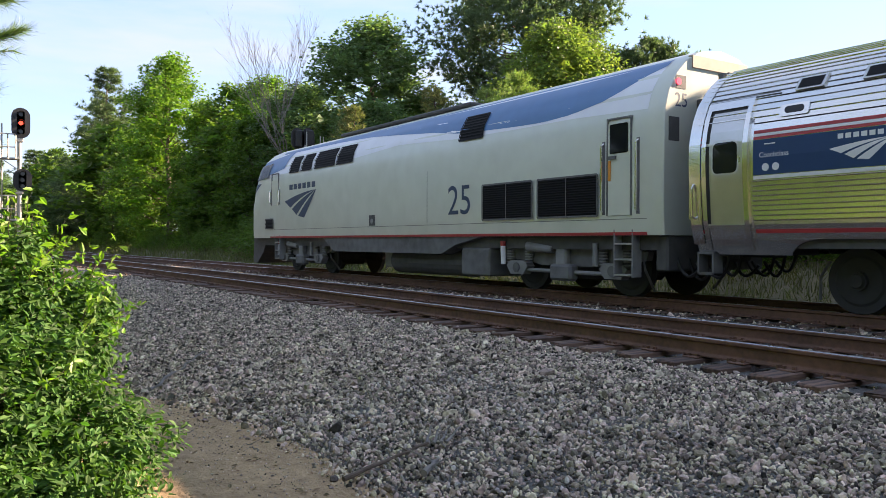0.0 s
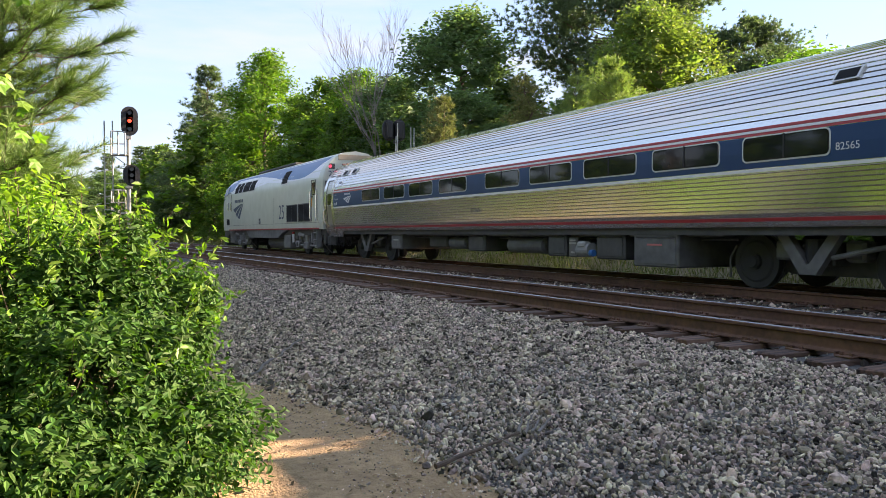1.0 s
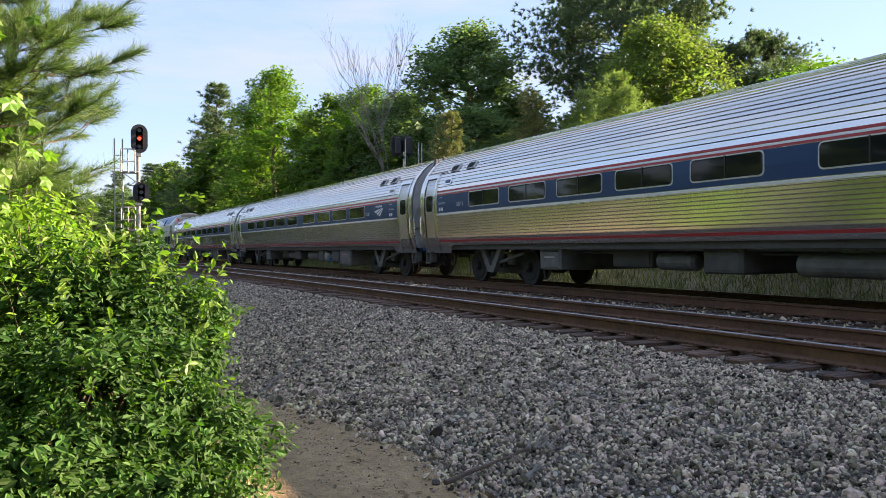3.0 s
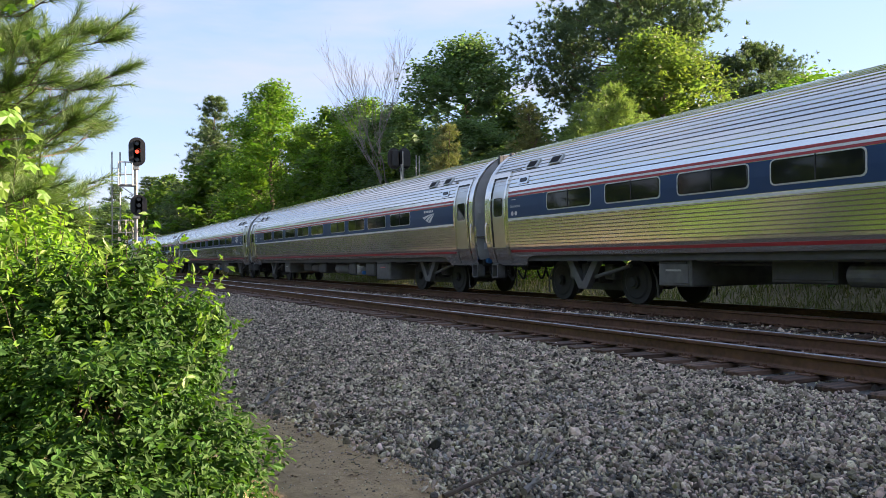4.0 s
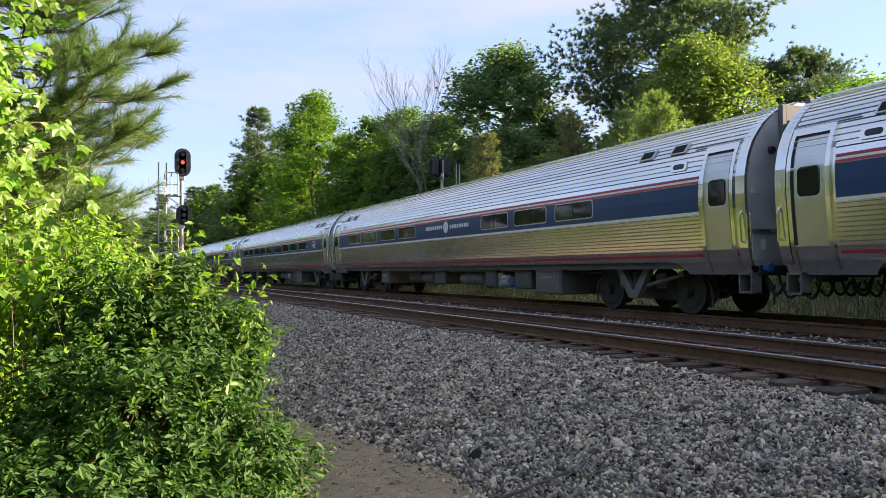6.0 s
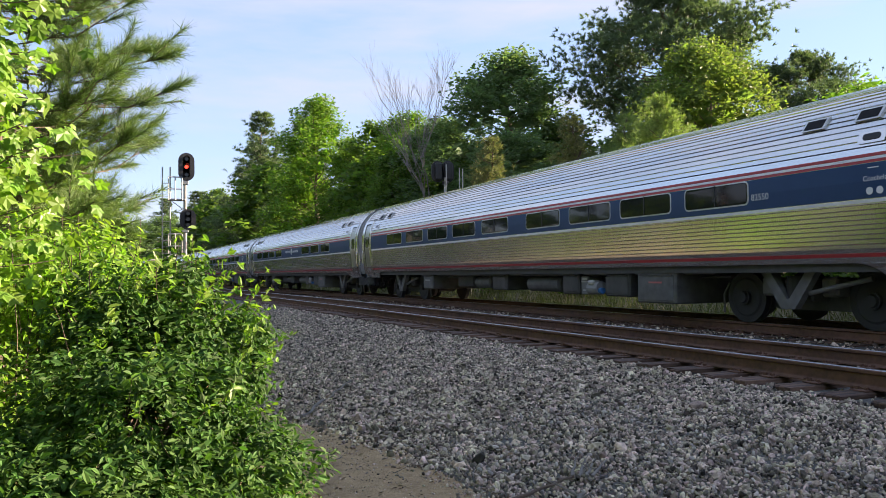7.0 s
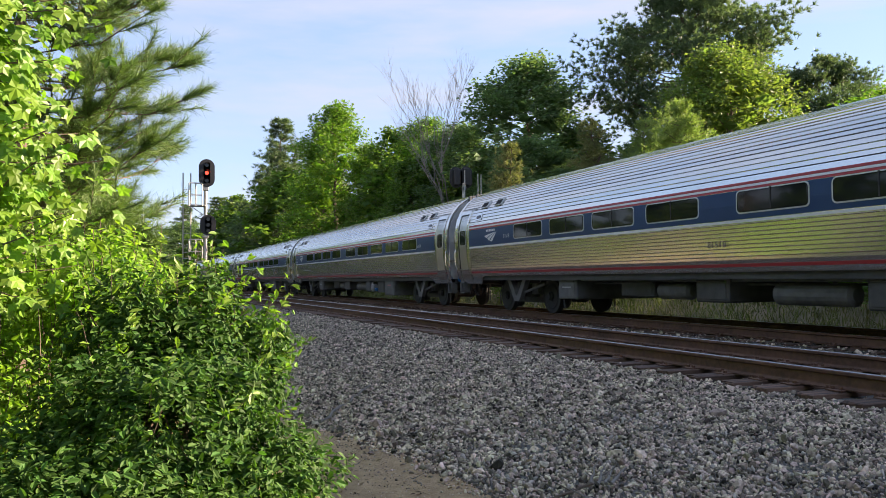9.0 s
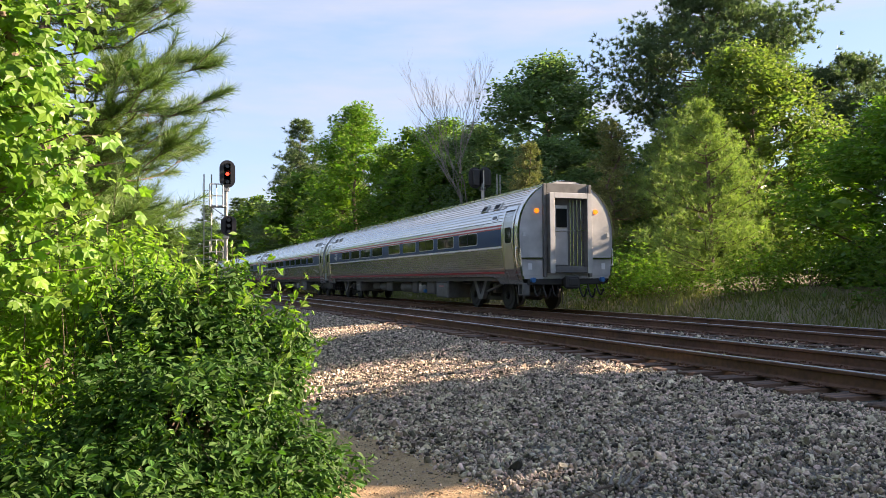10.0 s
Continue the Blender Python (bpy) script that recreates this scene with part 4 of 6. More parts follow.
    # cab windows and nose colours
    def hull_patch(name, corners, proud, mat, label="", n=7):
        verts, faces = [], []
        (a, b, c, d) = corners
        for i in range(n + 1):
            for j in range(n + 1):
                f, g = i / n, j / n
                s = (a[0] * (1 - f) + b[0] * f) * (1 - g) + (d[0] * (1 - f) + c[0] * f) * g
                z = (a[1] * (1 - f) + b[1] * f) * (1 - g) + (d[1] * (1 - f) + c[1] * f) * g
                verts.append((-(on_hull(s, z) + proud), s - 10 + proud * 0.4, z + proud * 0.5))
        for i in range(n):
            for j in range(n):
                k = i * (n + 1) + j
                faces.append((k, k + 1, k + n + 2, k + n + 1))
        return mesh_ob(name, verts, faces, mat, e, label, True)
    hull_patch("cab_blue_patch", ((16.4, 3.42), (19.25, 3.06), (18.85, 3.74), (16.4, 4.02)), 0.012, "blue_light", "blue cab side above the door")
    hull_patch("nose_blue_patch", ((18.3, 3.0), (19.6, 2.35), (19.5, 2.80), (19.3, 3.0)), 0.012, "logo_blue", "dark blue wedge on the nose")
    hull_patch("cab_side_window", ((17.65, 3.16), (18.95, 3.12), (18.72, 3.64), (17.65, 3.68)), 0.03, "cab_glass", "dark cab side window")
    hull_patch("windscreen", ((19.02, 3.12), (19.25, 3.05), (19.0, 3.42), (18.82, 3.62)), 0.03, "cab_glass", "dark windscreen edge")
    # markings
    lettering("road_number", "25", 6.55 - 10, 1.60, 0.68, "logo_blue", e, loco_u, 1.02)
    bars("name_bar", 13.75 - 10, 15.85 - 10, 2.66, 2.83, 6, "logo_blue", e, loco_u)
    swoosh("side_emblem", 13.72 - 10, 16.2 - 10, 1.75, 2.58, "logo_blue", e, loco_u)
    bm = box(bmesh.new(), -1.506, -1.49, 10.0 - 10, 10.32 - 10, 1.41, 1.69)
    part("filler_recess", bm, "black", e)
    bm = cyl(bmesh.new(), (-1.515, 0.16, 1.53), (-1.50, 0.16, 1.53), 0.07, seg=10)
    part("filler_cap", bm, "grey", e)
    # rear end
    for x in (-1.02, 0.88):
        part("marker_recess", box(bmesh.new(), x - 0.12, x + 0.12, -9.684, -9.66, 3.54, 3.76), "black", e)
    for x in (-1.06, 0.84):
        bm = cyl(bmesh.new(), (x - 0.03, -9.70, 3.65), (x - 0.03, -9.66, 3.65), 0.06, seg=12)
        part("marker_lamp", bm, "rear_red", e, "lit red marker lamp")
    bm = box(bmesh.new(), -1.32, -1.06, -9.684, -9.66, 2.66, 3.06, 0.001)
    part("rear_window_recess", bm, "black", e)
    cu = lettering("rear_number", "25", 0, 0, 0.24, "logo_blue", e, lambda z: 0.0)
    for v in cu.data.vertices:
        x, z = -v.co.y, v.co.z
        v.co = (-1.18 + x, -9.6815, 3.24 + z)
    bm = bmesh.new()
    for a, b, c, d in ((-0.62, -0.5, 1.2, 3.4), (0.5, 0.62, 1.2, 3.4), (-0.5, 0.5, 3.28, 3.4)):
        box(bm, a, b, -9.95, -9.66, c, d, 0.02)
    part("gangway_frame", bm, "black", e)
    # underside
    bm = prism(bmesh.new(), [(5.3 - 10, 1.10), (13.4 - 10, 1.10), (12.6 - 10, 0.70), (6.9 - 10, 0.70), (6.3 - 10, 0.92)], -1.44, 1.44)
    part("side_skirt", bm, "darkgrey", e, "dark grey skirt between the trucks")
    bm = box(bmesh.new(), -1.3, 1.3, -9.5, 9.2, 0.85, 1.10)
    part("underframe", bm, "black", e)
    bm = bmesh.new()
    cyl(bm, (-0.85, 6.3 - 10, 0.50), (-0.85, 9.7 - 10, 0.50), 0.33, seg=18)
    box(bm, -0.9, 0.9, 6.3 - 10, 9.7 - 10, 0.2, 0.75, 0.05)
    part("fuel_tank", bm, "black", e, "black fuel tank")
    bm = box(bmesh.new(), -1.35, 1.35, 5.15 - 10, 6.2 - 10, 0.24, 0.85, 0.03)
    part("equipment_box", bm, "darkgrey", e)
    bm = box(bmesh.new(), -0.9, 0.9, 10.1 - 10, 10.5 - 10, 0.3, 0.8, 0.03)
    part("valve_rack", bm, "grey", e)
    for c in (2.95, 15.4):
        t = new("truck")
        t.parent = e
        t.matrix_basis = Matrix.Translation((0, c - 10, 0))
        tagged(t, "grimy dark locomotive truck")
        for dy in (-1.35, 1.35):
            wheel_set(t, dy, 0.51)
        for sd in (-1, 1):
            bm = prism(bmesh.new(), [(-1.15, 0.60), (-0.75, 0.52), (0.75, 0.52), (1.15, 0.60), (2.0, 0.66), (2.05, 0.82), (1.0, 0.86), (0.55, 1.0), (-0.9, 1.0), (-1.2, 0.84), (-2.05, 0.82), (-2.0, 0.66)], sd * 0.98, sd * 1.12)
            part("side_frame", bm, "darkgrey", t, "dark cast side frame")
            part("traction_rod", cyl(bmesh.new(), (sd * 1.2, -1.25, 0.40), (sd * 1.2, 1.25, 0.42), 0.04, seg=8), "grey", t)
            part("brake_unit", box(bmesh.new(), sd * 1.1, sd * 1.34, -0.32, 0.30, 0.24, 0.56, 0.05), "darkgrey", t)
            part("brake_hanger", box(bmesh.new(), sd * 1.12, sd * 1.28, -0.12, 0.18, 0.52, 1.0, 0.03), "grey", t)
            part("brake_cylinder", cyl(bmesh.new(), (sd * 1.26, 0.25, 0.84), (sd * 1.26, 1.0, 0.90), 0.075, 0.10, seg=12), "grey", t, "grey brake cylinder")
            for dy in (-1.35, 1.35):
                bm = prism(bmesh.new(), [(dy - 0.34, 0.50), (dy - 0.20, 0.32), (dy + 0.20, 0.32), (dy + 0.34, 0.50), (dy + 0.22, 0.60), (dy - 0.22, 0.60)], sd * 1.08, sd * 1.28)
                part("journal_box", bm, "grey", t)
                part("journal_cap", cyl(bmesh.new(), (sd * 1.27, dy, 0.46), (sd * 1.31, dy, 0.46), 0.10, seg=12), "darkgrey", t)
                for o in (-0.30, 0.30):
                    bm = bmesh.new()
                    for k in range(7):
                        cyl(bm, (sd * 1.2, dy + o, 0.56 + 0.055 * k), (sd * 1.2, dy + o, 0.585 + 0.055 * k), 0.085, seg=10)
                    part("coil_spring", bm, "grey", t)
            part("damper", cyl(bmesh.new(), (sd * 1.34, 1.72, 0.52), (sd * 1.34, 1.74, 0.96), 0.055, seg=10), "white", t, "pale vertical damper")
            part("damper_cap", cyl(bmesh.new(), (sd * 1.34, 1.74, 0.90), (sd * 1.34, 1.74, 1.0), 0.06, seg=10), "red", t, "red damper cap")
            part("damper", cyl(bmesh.new(), (sd * 1.34, -0.98, 0.55), (sd * 1.34, -0.98, 0.96), 0.05, seg=10), "grey", t)
            part("sand_pipe", tube(bmesh.new(), [(sd * 1.2, -1.95, 0.9), (sd * 1.15, -2.0, 0.5), (sd * 0.8, -1.9, 0.12)], 0.025), "darkgrey", t)
        part("motor_case", box(bmesh.new(), -0.6, 0.6, -1.0, 1.0, 0.25, 0.9, 0.08), "black", t)
    for c in (1.16, 16.9):
        g = new("step_ladder")
        g.parent = e
        tagged(g, "pale metal boarding steps")
        for k in range(4):
            bm = box(bmesh.new(), -1.48, -1.28, c - 0.2 - 10, c + 0.2 - 10, 0.40 + 0.27 * k, 0.43 + 0.27 * k)
            part("tread", bm, "galv", g)
        for d in (-0.22, 0.2):
            bm = box(bmesh.new(), -1.48, -1.26, c + d - 10, c + d + 0.025 - 10, 0.38, 1.28)
            part("stringer", bm, "grey", g)
    bm = bmesh.new()
    prism(bm, [(18.4 - 10, 1.10), (19.7 - 10, 1.10), (19.8 - 10, 0.2), (19.4 - 10, 0.2), (18.8 - 10, 0.6)], -1.25, 1.25)
    part("plow", bm, "black", e, "black front pilot plow")
    bm = bmesh.new()
    box(bm, -0.16, 0.16, -10.1, -9.5, 0.74, 0.98, 0.03)
    box(bm, -1.3, 1.3, -9.66, -9.4, 0.5, 1.10, 0.03)
    part("rear_coupler", bm, "black", e)
    for u, dz in ((-1.05, 0.42), (-0.75, 0.36), (-0.4, 0.42), (0.45, 0.4), (0.8, 0.44)):
        part("air_hose", tube(bmesh.new(), hose_line(u, -9.6, -10.15, 0.85, 0.6, dz), 0.028, 6), "rubber", e, "hanging black brake hose")
    return e


engine = build_engine()
coach = build_coach()
coaches = [coach] + [copy_thing(coach, Matrix()) for _ in range(7)]


def mark_coach(k, logo, number, at_rear, cls_front, cls_rear, plate):
    c = coaches[k]
    if logo:
        f = 1 if logo == "front" else -1
        a, b = sorted((13 * f - f * 2.6, 13 * f - f * 3.42))
        swoosh("side_emblem", a, b, 2.04, 2.30, "white", c, side_u)
        bars("name_bar", a + 0.1, b - 0.1, 2.335, 2.40, 6, "white", c, side_u)
    if number:
        lettering("coach_number", number, (-13 + {0: 3.16, 6: 3.16, 7: 3.16, 3: 4.56}.get(k, 4.26)) if at_rear else 13 - (3.86 if k == 7 else 2.72), 2.10, 0.11, "white", c, side_u)
    for f, on in ((1, cls_front), (-1, cls_rear)):
        if on:
            y = 13 - 1.56 if f > 0 else -13 + 2.15
            lettering("class_sign", "Coachclass", y, 2.19, 0.075, "white", c, side_u)
            bm = box(bmesh.new(), -side_u(2.38) - 0.012, -side_u(2.38), y - 0.25, y - 0.08, 2.37, 2.385)
            part("line_bar", bm, "white", c)
            for i in range(2):
                bm = cyl(bmesh.new(), (-side_u(2.06) - 0.009, y - 0.1 - 0.16 * i, 2.05), (-side_u(2.06) + 0.005, y - 0.1 - 0.16 * i, 2.05), 0.055, seg=14)
                part("round_sign", bm, "white", c)
    if plate:
        lettering("plate_number", plate, 0.75 if k in (0, 7) else -0.14, 1.475, 0.115, "darkgrey", c, lambda z: side_u(1.5) + 0.028, 1.25)


mark_coach(0, "front", "82565", True, True, False, "82565")
mark_coach(1, "rear", "82588", True, False, True, "")
mark_coach(2, "rear", "82713", False, True, False, "")
mark_coach(3, "rear", "82563", True, True, False, "82563")
mark_coach(4, "", "", False, False, False, "43383")
mark_coach(5, "", "82550", True, False, True, "")
mark_coach(6, "front", "82654", True, True, False, "")
mark_coach(7, "front", "81518", False, False, False, "81518")

# three coaches run the other way round
for k in (0, 6, 7):
    ws = sorted((o for o in coaches[k].children if o.name.startswith("window") and o.children), key=lambda o: o.children[0].data.vertices[0].co.y)
    for w, (a, b), (c, d) in zip(ws, WINDOWS, sorted((25.8 - b, 25.8 - a) for a, b in WINDOWS)):
        w.matrix_basis = Matrix.Translation((0, (c + d - a - b) / 2, 0))

# in two coaches the windows sit a little farther forward
for k, dy in ((3, 0.28), (4, 0.44)):
    for w in coaches[k].children:
        if w.name.startswith("window") and w.children:
            w.matrix_basis = Matrix.Translation((0, dy, 0))

# the lounge coach carries a plain band with a name in place of some windows
for w in [o for o in coaches[4].children if o.name.startswith("window") and o.children]:
    mid = sum((v.co.y for v in w.children[0].data.vertices), 0.0) / len(w.children[0].data.vertices)
    if -3.2 < mid < 2.2:
        for ch in list(w.children):
            bpy.data.objects.remove(ch)
        bpy.data.objects.remove(w)
bars("name_bar", -0.01, 1.38, 2.21, 2.325, 9, "white", coaches[4], side_u)
bars("name_bar", -1.93, -0.55, 2.19, 2.305, 8, "white", coaches[4], side_u)
part("round_emblem", cyl(bmesh.new(), (-side_u(2.2) - 0.009, -0.27, 2.25), (-side_u(2.2), -0.27, 2.25), 0.18, seg=24), "white", coaches[4], "plain white disc")
for lamp in [o for o in coaches[7].children if o.name.startswith("marker_lamp")]:
    if lamp.data.vertices[0].co.y < 0:
        lamp.data = lamp.data.copy()
        lamp.data.materials[0] = M["amber"]
        tagged(lamp, "lit amber marker lamp")


def run_at(t):
    """Metres along the line of the coupler behind the engine."""
    ease = float(np.interp(t, [0, 2.5, 5.5, 8.5, 10], [-0.165, -0.18, -0.15, -0.13, -0.07]))
    return 8.62 + 21.79 * t + 0.0156 * t * t + ease


def on_line(s):
    x, y, th = bent(TRAIN_X, s)
    return pose(x, y, 0, 0, 0, math.degrees(th))

# ---------------------------------------------------------------- trees and plants
def leaf_faces(n, k):
    return (np.arange(n) * k)[:, None] + np.arange(k)[None]


def leaves(rnd, P, size, up=0.35, ratio=0.55):
    """Small pointed leaves (two triangles, folded) at the places P."""
    n = len(P)
    R = turns(rnd, n)
    r = size * rnd.uniform(0.65, 1.35, n)
    base = np.array([(-1, 0, 0), (0, -ratio, 0.18), (1, 0, 0), (0, ratio, 0.18)])
    V = np.einsum("nij,kj->nki", R, base)
    V[:, :, 2] *= (1 - up)
    V = V * r[:, None, None] * 0.5 + P[:, None, :]
    I = leaf_faces(n, 4)
    return V.reshape(-1, 3), np.concatenate([I[:, [0, 1, 2]], I[:, [0, 2, 3]]])


def tufts(rnd, P, D, length, blades=9, width=0.035, loose=0.75):
    """Needle tufts: thin blades that fan out from P about the way D."""
    n = len(P)
    W = rnd.normal(size=(n, blades, 3)) * loose + D[:, None, :] * 0.9
    W /= np.linalg.norm(W, axis=2)[:, :, None]
    L = length * rnd.uniform(0.7, 1.15, (n, blades, 1))
    S = np.cross(W, rnd.normal(size=(n, blades, 3)))
    S /= np.linalg.norm(S, axis=2)[:, :, None]
    a = P[:, None, :] + S * width * 0.5
    b = P[:, None, :] - S * width * 0.5
    c = P[:, None, :] + W * L
    V = np.stack([a, b, c], 2).reshape(-1, 3)
    return V, np.arange(len(V)).reshape(-1, 3)


def limb(bm, rnd, a, b, r0, r1, sag=0.0, seg=5, n=4):
    a, b = Vector(a), Vector(b)
    pts = []
    for i in range(n + 1):
        f = i / n
        p = a.lerp(b, f)
        p.z -= sag * math.sin(math.pi * f)
        if 0 < i < n:
            k = min(0.35, (b - a).length * 0.03)
            p += Vector((rnd.uniform(-k, k), rnd.uniform(-k, k), rnd.uniform(-k, k)))
        pts.append(p)
    tube(bm, pts, [r0 + (r1 - r0) * i / n for i in range(n + 1)], seg)
    return pts


def broadleaf(name, label, seed, h, w, leaf_mat, clumps=75, per=95, low=0.12, leaf=0.26, top=0.62):
    """A broad-leaved tree with trunk, limbs and a clumped crown."""
    rnd, nr = random.Random(seed), np.random.RandomState(seed)
    e = thing(name, label, "tree", group="trees along the line")
    bm = bmesh.new()
    trunk = limb(bm, rnd, (0, 0, -0.3), (rnd.uniform(-0.3, 0.3), rnd.uniform(-0.3, 0.3), h * 0.9), h * 0.017, 0.03, seg=7, n=7)
    P, R = [], []
    for i in range(clumps):
        f = low + (1 - low) * (i + rnd.random()) / clumps
        g = (f - low) / (1 - low)
        env = w * 0.5 * max(0.05, math.sin(math.pi * min(0.985, 0.06 + 0.93 * g ** top))) ** 0.6
        a = rnd.uniform(0, 2 * math.pi)
        rr = env * (0.45 + 0.55 * math.sqrt(rnd.random())) * rnd.uniform(0.82, 1.1)
        c = Vector((rr * math.cos(a), rr * math.sin(a), h * f * 0.97))
        P.append(c)
        R.append(rnd.uniform(0.55, 1.0) * w * 0.12 + 0.25)
        if i % 3 == 0:
            limb(bm, rnd, (0, 0, max(0.3, c.z - rr * 0.8)), c, 0.06, 0.015, n=3)
    part("trunk", bm, "bark", e, "grey-brown trunk and limbs")
    pts = []
    for c, r in zip(P, R):
        q = nr.normal(size=(per, 3))
        q /= np.linalg.norm(q, axis=1)[:, None]
        q *= (nr.uniform(0, 1, (per, 1)) ** 0.45) * r * np.array([1.15, 1.15, 0.75])
        pts.append(q + np.array(c[:]))
    V, F = leaves(nr, np.concatenate(pts), leaf * 1.2, ratio=0.65)
    inner = np.array([c[:] for c in P])[nr.randint(0, len(P), 800)] * np.array([0.78, 0.78, 0.96]) + nr.normal(size=(800, 3)) * 0.35
    V2, F2 = leaves(nr, inner, min(1.1, w * 0.115), ratio=0.75)
    mesh_ob("crown", np.concatenate([V, V2]), np.concatenate([F, F2 + len(V)]), leaf_mat, e)
    return e


def pine(name, label, seed, h, w, mat, bare=0.45, tiers=16, tuft=0.34, per=26, flat=0.0, width=0.045):
    """A pine: straight trunk, whorls of limbs and tufts of needles."""
    rnd, nr = random.Random(seed), np.random.RandomState(seed)
    e = thing(name, label, "pine tree", group="trees along the line")
    bm = bmesh.new()
    limb(bm, rnd, (0, 0, -0.3), (rnd.uniform(-0.2, 0.2), rnd.uniform(-0.2, 0.2), h), 0.05 + h * 0.011, 0.02, seg=7, n=8)
    P, D = [], []
    for t in range(tiers):
        f = bare + (1 - bare) * (t + 0.5 * rnd.random()) / tiers
        g = (f - bare) / (1 - bare)
        reach = w * 0.5 * (math.sin(math.pi * min(1, g * 0.72 + 0.28)) ** 0.75 if flat else (1.02 - g) ** 0.75 * min(1, 0.55 + g * 2.2)) + 0.15
        for k in range(rnd.randint(4, 6)):
            a = rnd.uniform(0, 2 * math.pi)
            r = reach * rnd.uniform(0.55, 1.1)
            z = h * f
            tip = Vector((r * math.cos(a), r * math.sin(a), z + r * rnd.uniform(0.05, 0.45)))
            limb(bm, rnd, (0, 0, z - 0.1), tip, 0.015 + 0.012 * r, 0.008, sag=r * 0.05, n=3, seg=4)
            n = max(4, int(per * (0.4 + r / max(0.5, w * 0.5))))
            for _ in range(n):
                s = rnd.uniform(0.62, 1.1) if flat else rnd.uniform(0.38, 1.05)
                p = Vector((0, 0, z - 0.1)).lerp(tip, s)
                o = (0.10 * r + 0.25) if flat else (0.13 * r + 0.12)
                p += Vector((rnd.gauss(0, o), rnd.gauss(0, o), rnd.gauss(0, o * 0.55)))
                P.append(p[:])
                d = (tip - Vector((0, 0, z))).normalized() + Vector((0, 0, 0.6))
                D.append(d.normalized()[:])
    part("trunk", bm, "bark", e, "brown scaly trunk and limbs")
    V, F = tufts(nr, np.array(P), np.array(D), tuft, blades=15, width=width)
    mesh_ob("needles", V, F, mat, e)
    return e


def dead_tree(name, label, seed, h):
    rnd = random.Random(seed)
    e = thing(name, label, "dead tree")
    bm = bmesh.new()

    def grow(a, d, ln, r, depth):
        b = a + d * ln
        limb(bm, rnd, a, b, r, r * 0.66, n=3, seg=4)
        if depth == 0:
            return
        for k in range(3 if depth > 2 else 2 + (rnd.random() < 0.5)):
            ax = Vector((rnd.uniform(-1, 1), rnd.uniform(-1, 1), rnd.uniform(-0.1, 0.5))).normalized()
            nd = (d + ax * rnd.uniform(0.22, 0.5) + Vector((0, 0, 0.2))).normalized()
            grow(a.lerp(b, rnd.uniform(0.55, 1.0)), nd, ln * rnd.uniform(0.62, 0.86), r * 0.60, depth - 1)
    grow(Vector((0, 0, -0.3)), Vector((0.02, 0, 1)), h * 0.30, 0.062, 6)
    part("trunk", bm, "deadwood", e, "bare grey trunk and limbs")
    return e


def shrub(name, label, seed, w, h, mat, n=2600, leaf=0.16, category="shrub", group="shrubs along the line"):
    rnd, nr = random.Random(seed), np.random.RandomState(seed)
    e = thing(name, label, category, group=group)
    bm = bmesh.new()
    cs = []
    for i in range(22):
        a, r = rnd.uniform(0, 2 * math.pi), w * 0.5 * math.sqrt(rnd.random())
        z = h * rnd.uniform(0.15, 1.0) * (1 - 0.55 * (r / (w * 0.5)) ** 2)
        cs.append((r * math.cos(a), r * math.sin(a), z))
        limb(bm, rnd, (rnd.uniform(-0.1, 0.1), rnd.uniform(-0.1, 0.1), -0.2), cs[-1], 0.02, 0.006, n=3, seg=4)
    part("stem_growth", bm, "bark", e)
    c = np.array(cs)[nr.randint(0, len(cs), n)]
    V, F = leaves(nr, c + nr.normal(size=(n, 3)) * np.array([w * 0.13, w * 0.13, h * 0.13]), leaf)
    V[:, 2] = np.maximum(V[:, 2], -0.1)
    mesh_ob("foliage", V, F, mat, e)
    return e


def put(proto, x, y, s=1.0, sz=None, turn=0.0):
    m = Matrix.LocRotScale((x, y, ground_z(x) - 0.05), Euler((0, 0, turn)), (s, s, sz or s))
    return copy_thing(proto, m)


def move(ob, x, y, s=1.0, sz=None, turn=0.0):
    ob.matrix_basis = Matrix.LocRotScale((x, y, ground_z(x) - 0.05), Euler((0, 0, turn)), (s, s, sz or s))
    return ob


